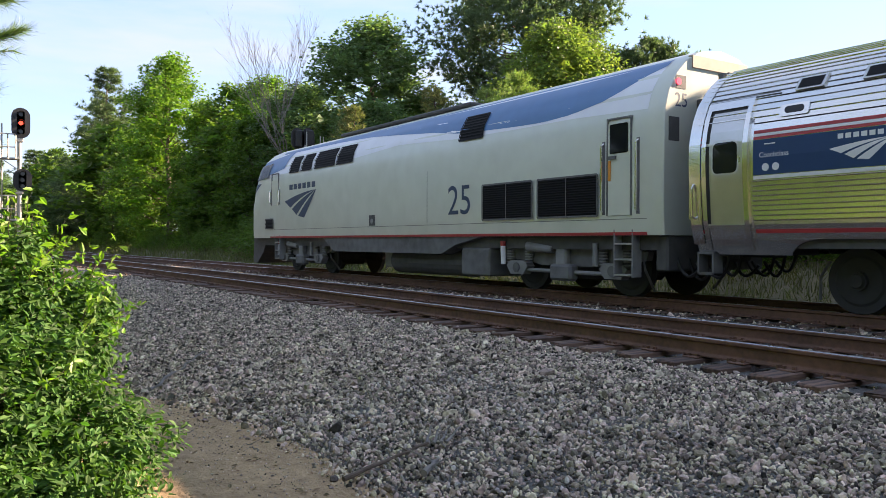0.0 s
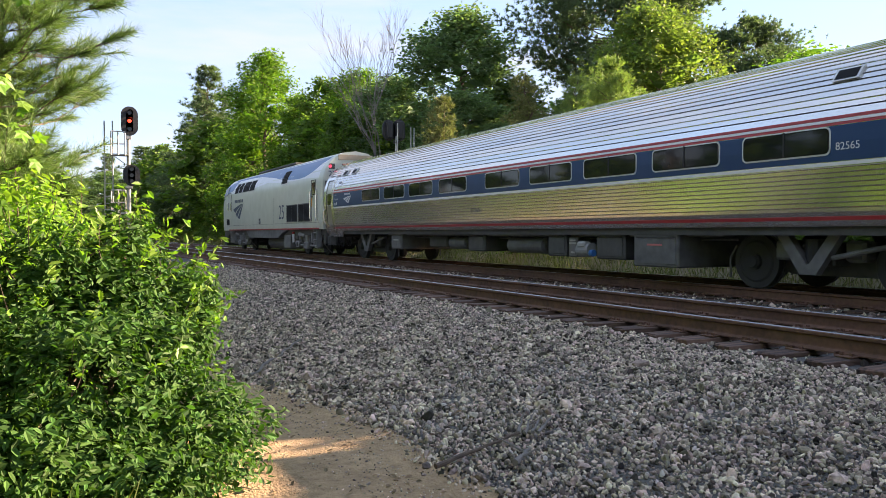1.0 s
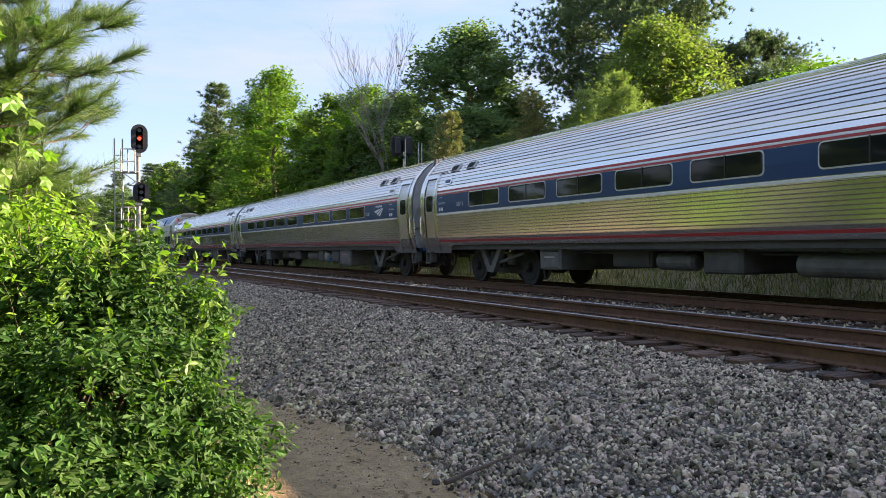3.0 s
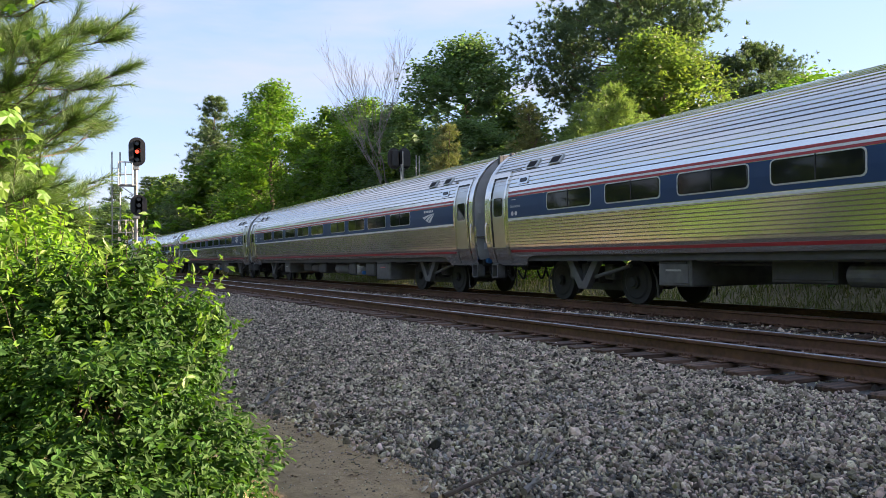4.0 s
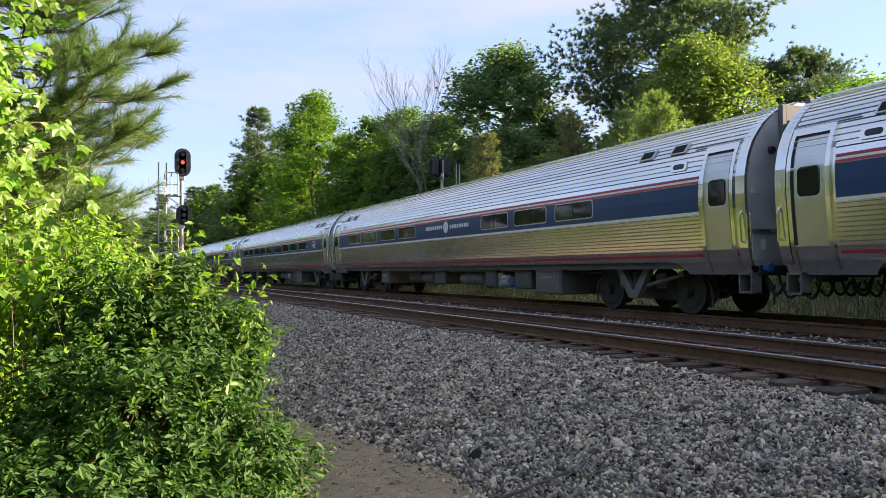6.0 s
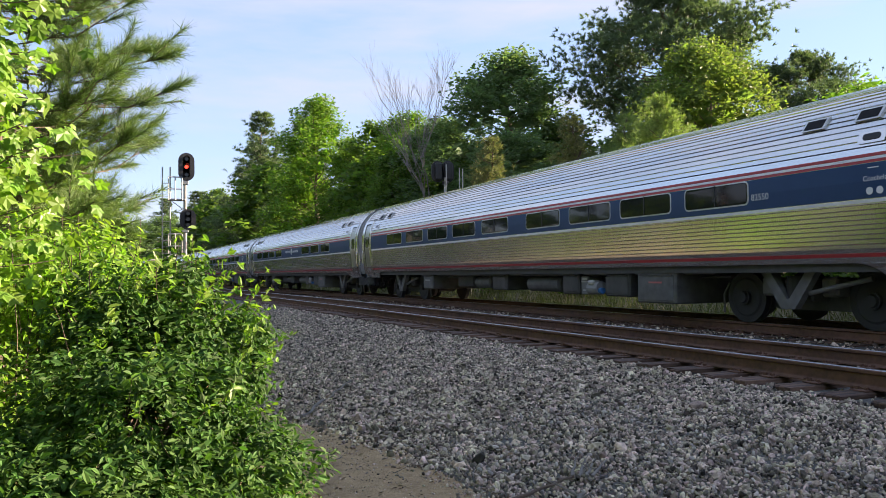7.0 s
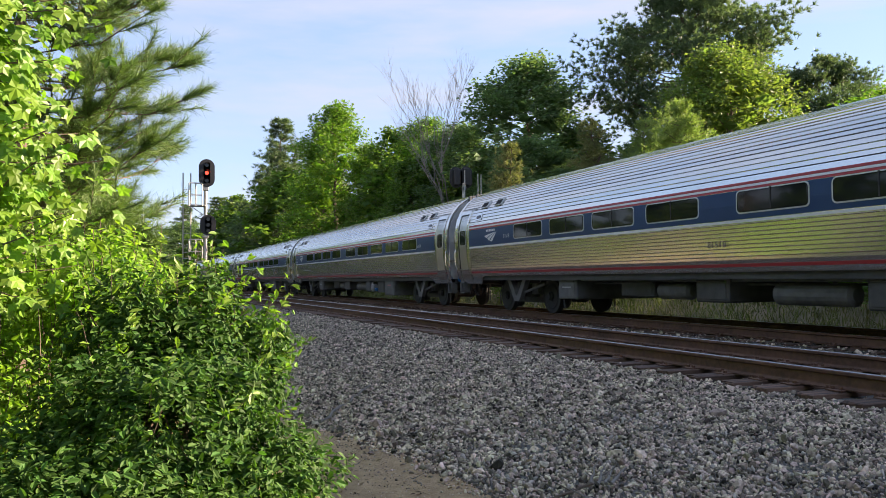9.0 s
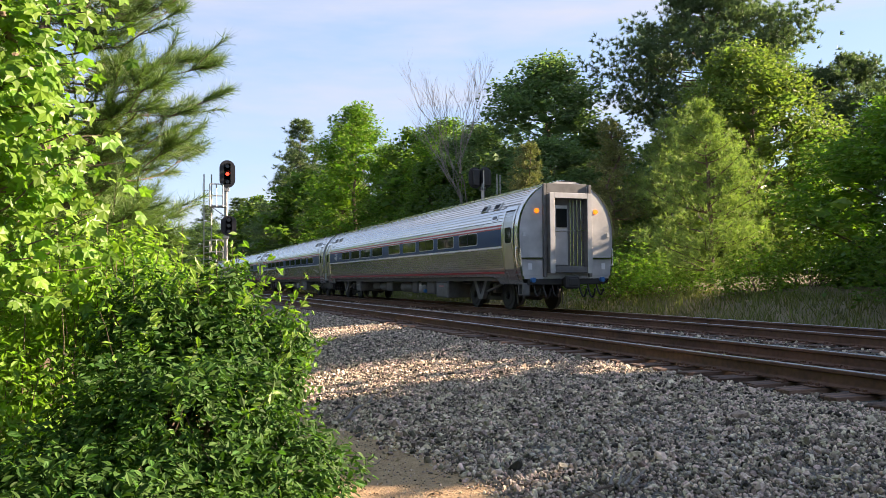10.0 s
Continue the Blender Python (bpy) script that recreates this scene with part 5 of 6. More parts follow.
def woods():
    rnd = random.Random(11)
    bright = broadleaf("poplar_tree", "tall bright green broad-leaved tree at the wood's edge", 21, 19.8, 11.0, "leaf_bright", clumps=150, per=150, low=0.02, top=0.62, leaf=0.27)
    move(bright, 20, 79, 1.0, 0.95)
    dark = broadleaf("oak_tree", "dark green rounded broad-leaved tree in the wood", 22, 17.0, 10.0, "leaf_dark", clumps=170, per=170, low=0.04, top=0.85, leaf=0.24)
    move(dark, 27.2, 51, 1.2, 0.96)
    yellow = broadleaf("flowering_oak_tree", "yellow-green broad-leaved tree in new leaf", 23, 12.9, 10.0, "leaf_yellow", clumps=140, per=190, low=0.02, top=0.9, leaf=0.2)
    move(yellow, 27.4, 30.4, 0.86, 0.88)
    mid = broadleaf("maple_tree", "mid-green broad-leaved tree at the wood's edge", 24, 13.0, 7.6, "leaf_mid", clumps=100, per=105, low=0.02, top=0.7, leaf=0.27)
    move(mid, 23, 69, 1.1)
    tall = pine("tall_pine_tree", "tall pine with an open dark crown and bare trunk", 25, 22.5, 14.5, "needle", bare=0.46, tiers=19, tuft=0.40, per=88, flat=1.0, width=0.085)
    move(tall, 36, 44, 0.9, 0.87)
    conic = pine("pine_tree", "tall dark green pine with a dense crown", 26, 23.5, 12.5, "needle", bare=0.06, tiers=28, tuft=0.55, per=24, width=0.08)
    move(conic, 19.8, 108, 1.25, 0.96)
    young = pine("young_pine_tree", "young pine with soft yellow-green needles", 27, 7.7, 6.2, "needle_warm", bare=0.04, tiers=18, tuft=0.26, per=36, width=0.028)
    move(young, 19.3, 23.8, 0.9, 0.9)
    tan = pine("browning_pine_tree", "small pine with browning needles among green trees", 28, 8.2, 3.6, "needle_tan", bare=0.15, tiers=14, tuft=0.26, per=20, width=0.028)
    move(tan, 19.4, 30, 1.0, 0.93)
    move(dead_tree("dead_tree", "leafless grey tree with upright branches", 29, 16.2), 20.9, 50.6, 1.55, 1.1)
    bush = shrub("shrub", "rounded green shrub at the wood's edge", 30, 3.4, 2.6, "leaf_mid")
    move(bush, 17.6, 34)
    bush2 = shrub("shrub", "yellow-green shrub at the wood's edge", 31, 2.8, 2.0, "leaf_bright")
    move(bush2, 17.8, 27)

    put(tan, 19.6, 38.8, 0.9, 1.05, 2.0)
    put(young, 21.5, 29.0, 0.85, 1.05, 4.0)
    put(tall, 42.5, 38.5, 0.6, 0.72, 1.0)
    put(dark, 30, 40, 0.7, 0.52, 2.6)
    put(dark, 24.5, 57, 0.85, 0.76, 0.6)
    put(dark, 38, 31, 0.5, 0.4, 3.6)
    put(dark, 24, 44, 0.65, 0.55, 3.0)
    fine = broadleaf("edge_maple_tree", "low leafy maple with fine green leaves at the bank", 36, 7.4, 7.6, "leaf_bright", clumps=130, per=190, low=0.0, top=0.75, leaf=0.16)
    move(fine, 22.3, 17.6, 0.95, 0.8)
    put(fine, 21.8, 12.6, 1.0, 0.86, 1.2)
    put(bright, 24.0, 63, 0.8, 0.75, 1.0)
    put(bright, 22.0, 73, 0.7, 0.72, 2.1)
    put(mid, 21, 58, 0.75, 0.7, 2.9)
    put(mid, 20.5, 88, 1.1, 1.0, 0.8)
    put(conic, 23, 98, 0.9, 0.85, 1.7)
    put(dark, 18.5, 118, 1.0, 0.72, 0.2)
    put(mid, 17.0, 136, 1.2, 1.1, 2.2)
    put(conic, 16, 150, 1.1, 0.75, 0.3)
    put(dark, 12.0, 188, 1.5, 0.9, 1.1)
    put(conic, 15, 225, 1.0, 1.0, 1.1)
    put(dark, 5, 240, 1.8, 0.9, 2.1)
    put(mid, -3, 225, 1.8, 0.9, 0.1)
    rough = broadleaf("wood_tree", "green broad-leaved tree deeper in the wood", 37, 13.0, 8.5, "leaf_mid", clumps=80, per=42, low=0.0, top=0.8, leaf=0.5)
    move(rough, 33, 64, 1.1, 0.9)
    for x, y, sc, sz in ((30.5, 49, 1.0, 0.86), (34, 44.5, 1.0, 0.82), (26, 53.5, 1.0, 0.8), (31.5, 36.5, 0.9, 0.7)):
        put(rough, x, y, sc, sz, x)
    put(rough, 18.5, 99, 1.2, 1.25, 0.5)
    put(rough, 17.0, 128, 1.3, 1.2, 1.5)
    put(conic, 20.5, 117, 1.0, 0.85, 2.4)
    put(rough, 21.5, 66, 0.9, 0.9, 2.2)
    put(rough, 14.5, 170, 1.4, 1.0, 3.1)
    # the row behind
    for y, x in ((74, 31), (90, 30), (112, 28), (132, 26)):
        put(rough, x + rnd.uniform(-2, 2), y, rnd.uniform(1.0, 1.2), rnd.uniform(0.9, 1.1), rnd.uniform(0, 6))
    for x, y in ((47, 12), (50, 22), (46, 31), (55, 38), (48, 50), (52, 62), (44, 70), (42, 84)):
        put(rough, x, y, 1.3, 0.74, x)
    # shrubs along the foot of the wood
    for i in range(44):
        y = 11 + i * 2.6 + rnd.uniform(-1, 1)
        put(rnd.choice((bush, bush2, bush)), 18.0 + rnd.uniform(-0.6, 1.8) + (0.6 if y < 30 else 0), y, rnd.uniform(0.7, 1.25), rnd.uniform(0.6, 1.3), rnd.uniform(0, 6))
    # wood on the near side, past the signal and behind the eye
    for x, y, s, sz in ((-3.5, 72, 1.1, 1.0), (-3, 88, 1.3, 0.95), (-2.5, 104, 1.3, 0.9), (-3, 125, 1.3, 0.9), (-3.5, 150, 1.4, 0.9), (-4, 175, 1.5, 0.9), (-6, 50, 1.1, 0.9), (-5, 60, 1.1, 1.0),
                        (-6.5, 38, 1.0, 0.85), (-7, 28, 1.1, 0.9), (-8, 18, 1.1, 0.9), (-8, 9, 1.1, 0.9), (-9.5, 0, 1.1, 0.95), (-9, -8, 1.1, 0.9), (-10, -17, 1.2, 0.95), (-9, -27, 1.1, 1.0), (-9.5, -38, 1.2, 0.95), (-3.4, 15, 0.7, 0.55)):
        put(rough, x, y, s, sz, rnd.uniform(0, 6))
    for i in range(12):
        put(bush2 if i % 3 else bush, -4.8 - rnd.uniform(0, 2), -26 + i * 3.3, rnd.uniform(0.9, 1.4), rnd.uniform(0.9, 1.3), rnd.uniform(0, 6))
    # unseen trees added beside and behind the eye, to shade and dapple the ballast
    for x, y, sz in ((31, 2.5, 0.9), (33.5, 7.5, 0.97), (37, 10.5, 1.45), (35, -3, 1.2), (30.5, -8, 1.0)):
        put(rough, x, y, 1.0, sz, x)
    for i in range(8):
        y = 8 - i * 7.0
        put(rough, 26.5 + rnd.uniform(-0.5, 0.5), y - 6.5, 1.0, 0.8, rnd.uniform(0, 6))
        put(rough, 21.3 + rnd.uniform(-0.6, 0.6), y - 3, 1.0, (0.66, 0.70, 0.64)[i % 3], rnd.uniform(0, 6))


woods()

# ---------------------------------------------------------------- plants close to the eye
VERGE = 0.165                  # how far the verge lies above the foot of the plants' own measure


def oval_leaves(rnd, P, N, size):
    """Oval leaves with a folded midrib, facing about the way N."""
    n = len(P)
    N = N + rnd.normal(size=(n, 3)) * 0.75
    N /= np.linalg.norm(N, axis=1)[:, None]
    A = np.cross(N, rnd.normal(size=(n, 3)))
    A /= np.linalg.norm(A, axis=1)[:, None]
    B = np.cross(N, A)
    r = size * rnd.uniform(0.55, 1.3, n)[:, None]
    shape = ((-0.5, 0, 0.0), (-0.2, 0.22, 0.07), (0.15, 0.2, 0.07), (0.55, 0, -0.05), (0.15, -0.2, 0.07), (-0.2, -0.22, 0.07))
    V = np.stack([P + r * (A * a + B * b + N * c) for a, b, c in shape], 1)
    I = leaf_faces(n, 6)
    F = np.concatenate([I[:, [0, 1, 2]], I[:, [0, 2, 3]], I[:, [0, 3, 4]], I[:, [0, 4, 5]]])
    return V.reshape(-1, 3), F


def star_leaves(rnd, P, N, size):
    """Five-pointed leaves that hang from their stalks."""
    n = len(P)
    N = N + rnd.normal(size=(n, 3)) * 0.5
    N /= np.linalg.norm(N, axis=1)[:, None]
    down = np.tile(np.array([0.0, 0.0, -1.0]), (n, 1)) + rnd.normal(size=(n, 3)) * 0.45
    A = down - N * np.sum(down * N, 1)[:, None]
    A /= np.linalg.norm(A, axis=1)[:, None]
    B = np.cross(N, A)
    r = size * rnd.uniform(0.5, 1.2, n)[:, None] * 0.5
    V = [P]
    for k in range(10):
        a = math.radians(-144 + 36 * k - 36)
        ln = (1.0 if k % 2 else 0.58) * (0.8 if k in (1, 9) else 1.0)
        V.append(P + r * (A * (ln * math.cos(a) + 0.15) + B * ln * math.sin(a) - N * 0.18 * ln * (k % 2)))
    V = np.stack(V, 1)
    I = leaf_faces(n, 11)
    F = np.concatenate([I[:, [0, 1 + k, 1 + (k + 1) % 10]] for k in range(10)])
    return V.reshape(-1, 3), F


def in_lobes(rnd, lobes, n, inner=0.72):
    """Places and outward ways near the surface of a few rounded lobes."""
    vol = np.array([a * b * c for *_, a, b, c in lobes]) ** 0.67
    k = rnd.choice(len(lobes), n, p=vol / vol.sum())
    L = np.array(lobes)[k]
    d = rnd.normal(size=(n, 3))
    d /= np.linalg.norm(d, axis=1)[:, None]
    lump = 1 + 0.16 * np.sin(d[:, 0] * 7 + k) * np.sin(d[:, 1] * 6 + 2 * k) + 0.1 * np.sin(d[:, 2] * 11 + k)
    f = (inner + (1.06 - inner) * rnd.uniform(size=n)) * lump
    return L[:, :3] + d * L[:, 3:] * f[:, None], d


def foreground_bush():
    rnd, r = np.random.RandomState(51), random.Random(51)
    e = thing("leafy_bush", "dense green honeysuckle bush beside the dirt path", "bush", pose(0, 0, VERGE))
    lobes = [(0.15, 5.35, -0.22, 0.76, 0.72, 0.60), (0.72, 5.25, -0.52, 0.55, 0.6, 0.36), (-0.35, 4.75, -0.50, 0.75, 0.6, 0.42), (0.42, 5.8, 0.25, 0.36, 0.42, 0.42), (0.78, 5.9, 0.05, 0.34, 0.4, 0.28), (-0.02, 5.75, 0.38, 0.34, 0.36, 0.46), (0.5, 6.1, 0.5, 0.3, 0.34, 0.4), (0.9, 6.1, 0.28, 0.26, 0.34, 0.26),
             (0.25, 4.75, -0.62, 0.7, 0.45, 0.30)]
    P, N = in_lobes(rnd, lobes, 6200, 0.55)
    keep = P[:, 2] > -0.82
    P, N = P[keep], N[keep]
    way = N * 0.8 + rnd.normal(size=P.shape) * 0.45 + np.array([0, 0, 0.35])
    way /= np.linalg.norm(way, axis=1)[:, None]
    side = np.cross(way, rnd.normal(size=P.shape))
    side /= np.linalg.norm(side, axis=1)[:, None]
    QP, QN = [], []
    for k in range(7):
        out = side * (0.030 if k % 2 else -0.030) if k < 6 else side * 0.0
        QP.append(P + way * (0.024 * k - 0.05) + out * 0.8)
        QN.append(way * 0.5 + N * 0.45 + np.array([0, -0.15, 0.95]) + out * 5)
    V, F = oval_leaves(rnd, np.concatenate(QP), np.concatenate(QN), 0.060)
    mesh_ob("foliage", V, F, "bush", e, "dense oval leaves in pairs along the shoots")
    bm = bmesh.new()
    for i in range(60):
        lo = r.choice(lobes)
        tip = (lo[0] + r.uniform(-0.8, 0.8) * lo[3], lo[1] + r.uniform(-0.8, 0.8) * lo[4], lo[2] + r.uniform(-0.3, 0.9) * lo[5])
        limb(bm, r, (r.uniform(-0.2, 0.7), r.uniform(4.9, 5.7), -0.85), tip, 0.012, 0.004, n=4, seg=4)
    part("stem_growth", bm, "bark", e)
    tw, LP, LN = bmesh.new(), [], []
    for i in range(90):
        lo = r.choice(lobes[:1] + lobes[3:6] + lobes[6:8])
        a = r.uniform(0, 2 * math.pi)
        el = r.uniform(0.1, 1.2)
        d = Vector((math.cos(a) * math.cos(el), math.sin(a) * math.cos(el), math.sin(el)))
        s = Vector((lo[0] + d.x * lo[3] * 0.9, lo[1] + d.y * lo[4] * 0.9, lo[2] + d.z * lo[5] * 0.9))
        tip = s + (d + Vector((0.15, 0, 0.35))).normalized() * r.uniform(0.12, 0.42)
        pts = limb(tw, r, s, tip, 0.004, 0.0015, n=4, seg=3)
        for q in pts[1:]:
            for _ in range(2):
                LP.append((q + Vector((r.uniform(-0.03, 0.03), r.uniform(-0.03, 0.03), r.uniform(-0.01, 0.02))))[:])
                LN.append((r.uniform(-0.5, 0.5), r.uniform(-0.8, 0.2), 1.0))
    for k, (x, y, z) in enumerate(((1.0, 6.05, 0.55), (1.12, 6.05, 0.38), (0.95, 6.1, 0.72), (0.62, 6.0, 1.0))):   # long sprigs that reach out over the ballast
        pts = limb(tw, r, (0.55, 5.9, 0.3), (x, y, z), 0.005, 0.002, n=7, seg=3)
        for q in pts[2:]:
            for _ in range(3):
                LP.append((q + Vector((r.uniform(-0.045, 0.045), r.uniform(-0.03, 0.03), r.uniform(-0.02, 0.04))))[:])
                LN.append((r.uniform(-0.5, 0.5), r.uniform(-0.8, 0.2), 1.0))
    tagged(part("twig_growth", tw, "bark", e), kind="stuff")
    V, F = oval_leaves(rnd, np.array(LP), np.array(LN), 0.07)
    mesh_ob("sprig_leaves", V, F, "leaf_new", e, "lighter young leaves on the sprigs")


def weeds(name, label, seed, lobes, n, size, mat):
    rnd, r = np.random.RandomState(seed), random.Random(seed)
    e = thing(name, label, "weeds", pose(0, 0, VERGE))
    P, N = in_lobes(rnd, lobes, n, 0.5)
    P[:, 2] = np.maximum(P[:, 2], -0.84)
    N[:, 2] += 0.6
    V, F = oval_leaves(rnd, P, N, size)
    mesh_ob("foliage", V, F, mat, e)
    bm = bmesh.new()
    for i in range(70):
        lo = r.choice(lobes)
        x, y = lo[0] + r.uniform(-0.8, 0.8) * lo[3], lo[1] + r.uniform(-0.8, 0.8) * lo[4]
        limb(bm, r, (x, y, -0.9), (x + r.uniform(-0.2, 0.2), y + r.uniform(-0.2, 0.2), lo[2] + lo[5] * r.uniform(0.2, 1.0)), 0.008, 0.003, n=3, seg=3)
    part("stem_growth", bm, "bark", e)
    return e


def sweetgum():
    rnd, r = np.random.RandomState(61), random.Random(61)
    e = thing("sweetgum_sapling", "young sweetgum tree with star-shaped bright green leaves", "tree", pose(0, 0, VERGE))
    bm = bmesh.new()
    limb(bm, r, (-1.05, 5.9, -0.9), (-0.9, 5.7, 4.2), 0.05, 0.02, n=8, seg=7)
    P, N = [], []
    for i in range(80):
        z = r.uniform(0.75, 4.2)
        a = r.uniform(-1.9, 1.3)
        ln = r.uniform(0.35, 0.85) * (1.0 if z > 1.3 else 0.9)
        s = Vector((-0.98, 5.8, z))
        tip = s + Vector((math.cos(a) * ln, math.sin(a) * ln * 0.8, r.uniform(-0.1, 0.35)))
        pts = limb(bm, r, s, tip, 0.009, 0.003, n=4, seg=4)
        for q in pts[1:]:
            for _ in range(6):
                o = Vector((r.gauss(0, 0.10), r.gauss(0, 0.10), r.gauss(-0.06, 0.09)))
                P.append((q + o)[:])
                N.append((0.45 + r.uniform(-0.3, 0.3), -0.75, 0.55))
    part("trunk", bm, "bark", e, "thin brown trunk and twigs")
    V, F = star_leaves(rnd, np.array(P), np.array(N), 0.135)
    mesh_ob("foliage", V, F, "leaf_gum", e, "hanging star-shaped leaves")


def long_needle_pine():
    rnd, r = np.random.RandomState(71), random.Random(71)
    e = thing("longleaf_pine_tree", "pine with long soft green needles and reddish trunk", "pine tree", pose(0, 0, VERGE))
    x0, y0 = -1.0, 9.4
    bm = bmesh.new()
    limb(bm, r, (x0, y0, -0.9), (x0 + 0.2, y0, 7.5), 0.10, 0.03, n=8, seg=9)
    P, D = [], []
    for i in range(100):
        z = 0.8 + 6.2 * (i + r.random()) / 100
        a = r.uniform(-1.25, 1.25) if i % 4 else r.uniform(1.3, 4.9)
        ln = r.uniform(1.05, 1.82) * (1 - 0.25 * max(0, (z - 4.5) / 3))
        s = Vector((x0 + 0.02 * z, y0, z))
        tip = s + Vector((math.cos(a) * ln, math.sin(a) * ln, ln * r.uniform(0.05, 0.5)))
        pts = limb(bm, r, s, tip, 0.013, 0.004, sag=0.10 * ln, n=6, seg=5)
        ways = [(pts[-2], tip)]
        for k in range(9):
            b = pts[r.randint(1, 5)]
            side = Vector((r.uniform(-0.75, 0.75), r.uniform(-0.75, 0.75), r.uniform(-0.1, 0.6)))
            t2 = b + ((tip - s).normalized() * 0.8 + side).normalized() * r.uniform(0.25, 0.6)
            limb(bm, r, b, t2, 0.007, 0.003, n=3, seg=4)
            ways.append((b, t2))
        for b, t2 in ways:
            w = (t2 - b).normalized()
            for k in range(9):
                P.append(b.lerp(t2, 0.25 + 0.75 * k / 8)[:])
                D.append(w[:])
    part("trunk", bm, "bark", e, "reddish brown trunk and branches")
    V, F = tufts(rnd, np.array(P), np.array(D) * 1.2, 0.20, blades=17, width=0.006, loose=0.6)
    mesh_ob("needles", V, F, "needle_near", e, "long thin needles in brushes")


M["leaf_new"] = material("young_leaf", (0.15, 0.27, 0.035), 0.45, var=0.3, scale=3, color2=(0.10, 0.20, 0.03), island=0.25, translucent=0.45, hue=0.015, spec=0.3)
M["leaf_gum"] = material("sweetgum_leaf", (0.17, 0.30, 0.04), 0.4, var=0.3, scale=2.5, color2=(0.11, 0.22, 0.03), island=0.3, translucent=0.5, hue=0.015, spec=0.35)
M["needle_near"] = material("long_pine_needle", (0.135, 0.21, 0.068), 0.5, var=0.4, scale=1.5, color2=(0.08, 0.14, 0.05), island=0.4, translucent=0.3, hue=0.02, spec=0.35)
M["weed"] = material("weed_leaf", (0.20, 0.345, 0.045), 0.5, var=0.4, scale=2, color2=(0.12, 0.235, 0.03), island=0.3, translucent=0.5, hue=0.012, spec=0.3)

foreground_bush()
sweetgum()
long_needle_pine()
weeds("weed_patch", "sunlit yellow-green weeds and vines under the trees", 81, [(-1.3, 7.0, -0.3, 0.9, 1.0, 0.7), (-0.9, 8.2, 0.1, 0.9, 0.8, 0.85), (-2.0, 6.4, -0.3, 0.8, 0.9, 0.6), (-0.2, 8.6, 0.0, 0.6, 0.7, 0.75), (-1.6, 8.8, 0.5, 1.0, 0.8, 0.9)], 14000, 0.075, "weed")
weeds("weed_patch", "tall yellow-green vines climbing behind the bush", 84, [(-0.15, 7.7, 0.7, 0.5, 0.5, 0.65), (0.3, 7.9, 0.4, 0.42, 0.5, 0.6), (-0.6, 7.6, 0.75, 0.5, 0.5, 0.6), (0.0, 7.5, -0.1, 0.6, 0.5, 0.7), (0.62, 8.3, 0.15, 0.36, 0.5, 0.55)], 8500, 0.075, "weed")
weeds("weed_patch", "bright green brambles beside the ballast", 82, [(0.3, 10.5, -0.2, 0.8, 0.9, 0.7), (0.9, 12.5, -0.3, 0.9, 1.2, 0.6), (0.4, 15, 0.1, 1.2, 1.6, 0.9), (0.2, 19, 0.2, 1.5, 2.2, 1.0)], 9000, 0.11, "leaf_gum")
weeds("weed_patch", "low creeping weeds at the foot of the bush", 83, [(0.75, 7.6, -0.76, 0.3, 0.7, 0.14), (0.9, 9.2, -0.74, 0.35, 0.9, 0.2), (-0.9, 4.2, -0.75, 0.5, 0.5, 0.15)], 1200, 0.05, "bush")


def grass():
    """Thin blades on the far bank and beside the path."""
    nr = np.random.RandomState(91)
    def blades(n, x0, x1, y0, y1, h, name, label):
        x, y = nr.uniform(x0, x1, n), nr.uniform(y0, y1, n) ** 1.0
        base = np.array([(*along(a, b)[:2], rough_z(a, b) - 0.02) for a, b in zip(x, y)])
        lean = nr.normal(size=(n, 3)) * np.array([0.35, 0.35, 0.1]) + np.array([0, 0, 1.0])
        side = np.cross(lean, nr.normal(size=(n, 3)))
        side /= np.linalg.norm(side, axis=1)[:, None]
        hh = h * nr.uniform(0.4, 1.3, n)[:, None]
        wd = 0.012 * h / 0.25
        V = np.stack([base - side * wd, base + side * wd, base + lean * hh], 1).reshape(-1, 3)
        tagged(mesh_ob(name, V, np.arange(len(V)).reshape(-1, 3), "grass", ground), label, kind="stuff")
    blades(26000, 14.6, 18.6, 6, 60, 0.34, "bank_grass", "dry and green grass on the bank")
    blades(9000, 14.6, 19, 60, 160, 0.6, "bank_grass", "distant grass on the bank")
    blades(900, 0.3, 0.95, 5.5, 12, 0.16, "path_grass", "sparse grass beside the path")
    blades(5000, -4, 0.3, 3, 14, 0.35, "verge_grass", "grass under the bushes")


grass()


# ---------------------------------------------------------------- signals
def oval_board(bm, x, z, w, h, y0, y1):
    pts = []
    r = w / 2
    for k in range(13):
        a = math.pi * k / 12
        pts.append((x + r * math.cos(a), z + h / 2 - r + r * math.sin(a)))
    for k in range(13):
        a = math.pi + math.pi * k / 12
        pts.append((x + r * math.cos(a), z - h / 2 + r + r * math.sin(a)))
    return prism(bm, pts, y0, y1, "xz")


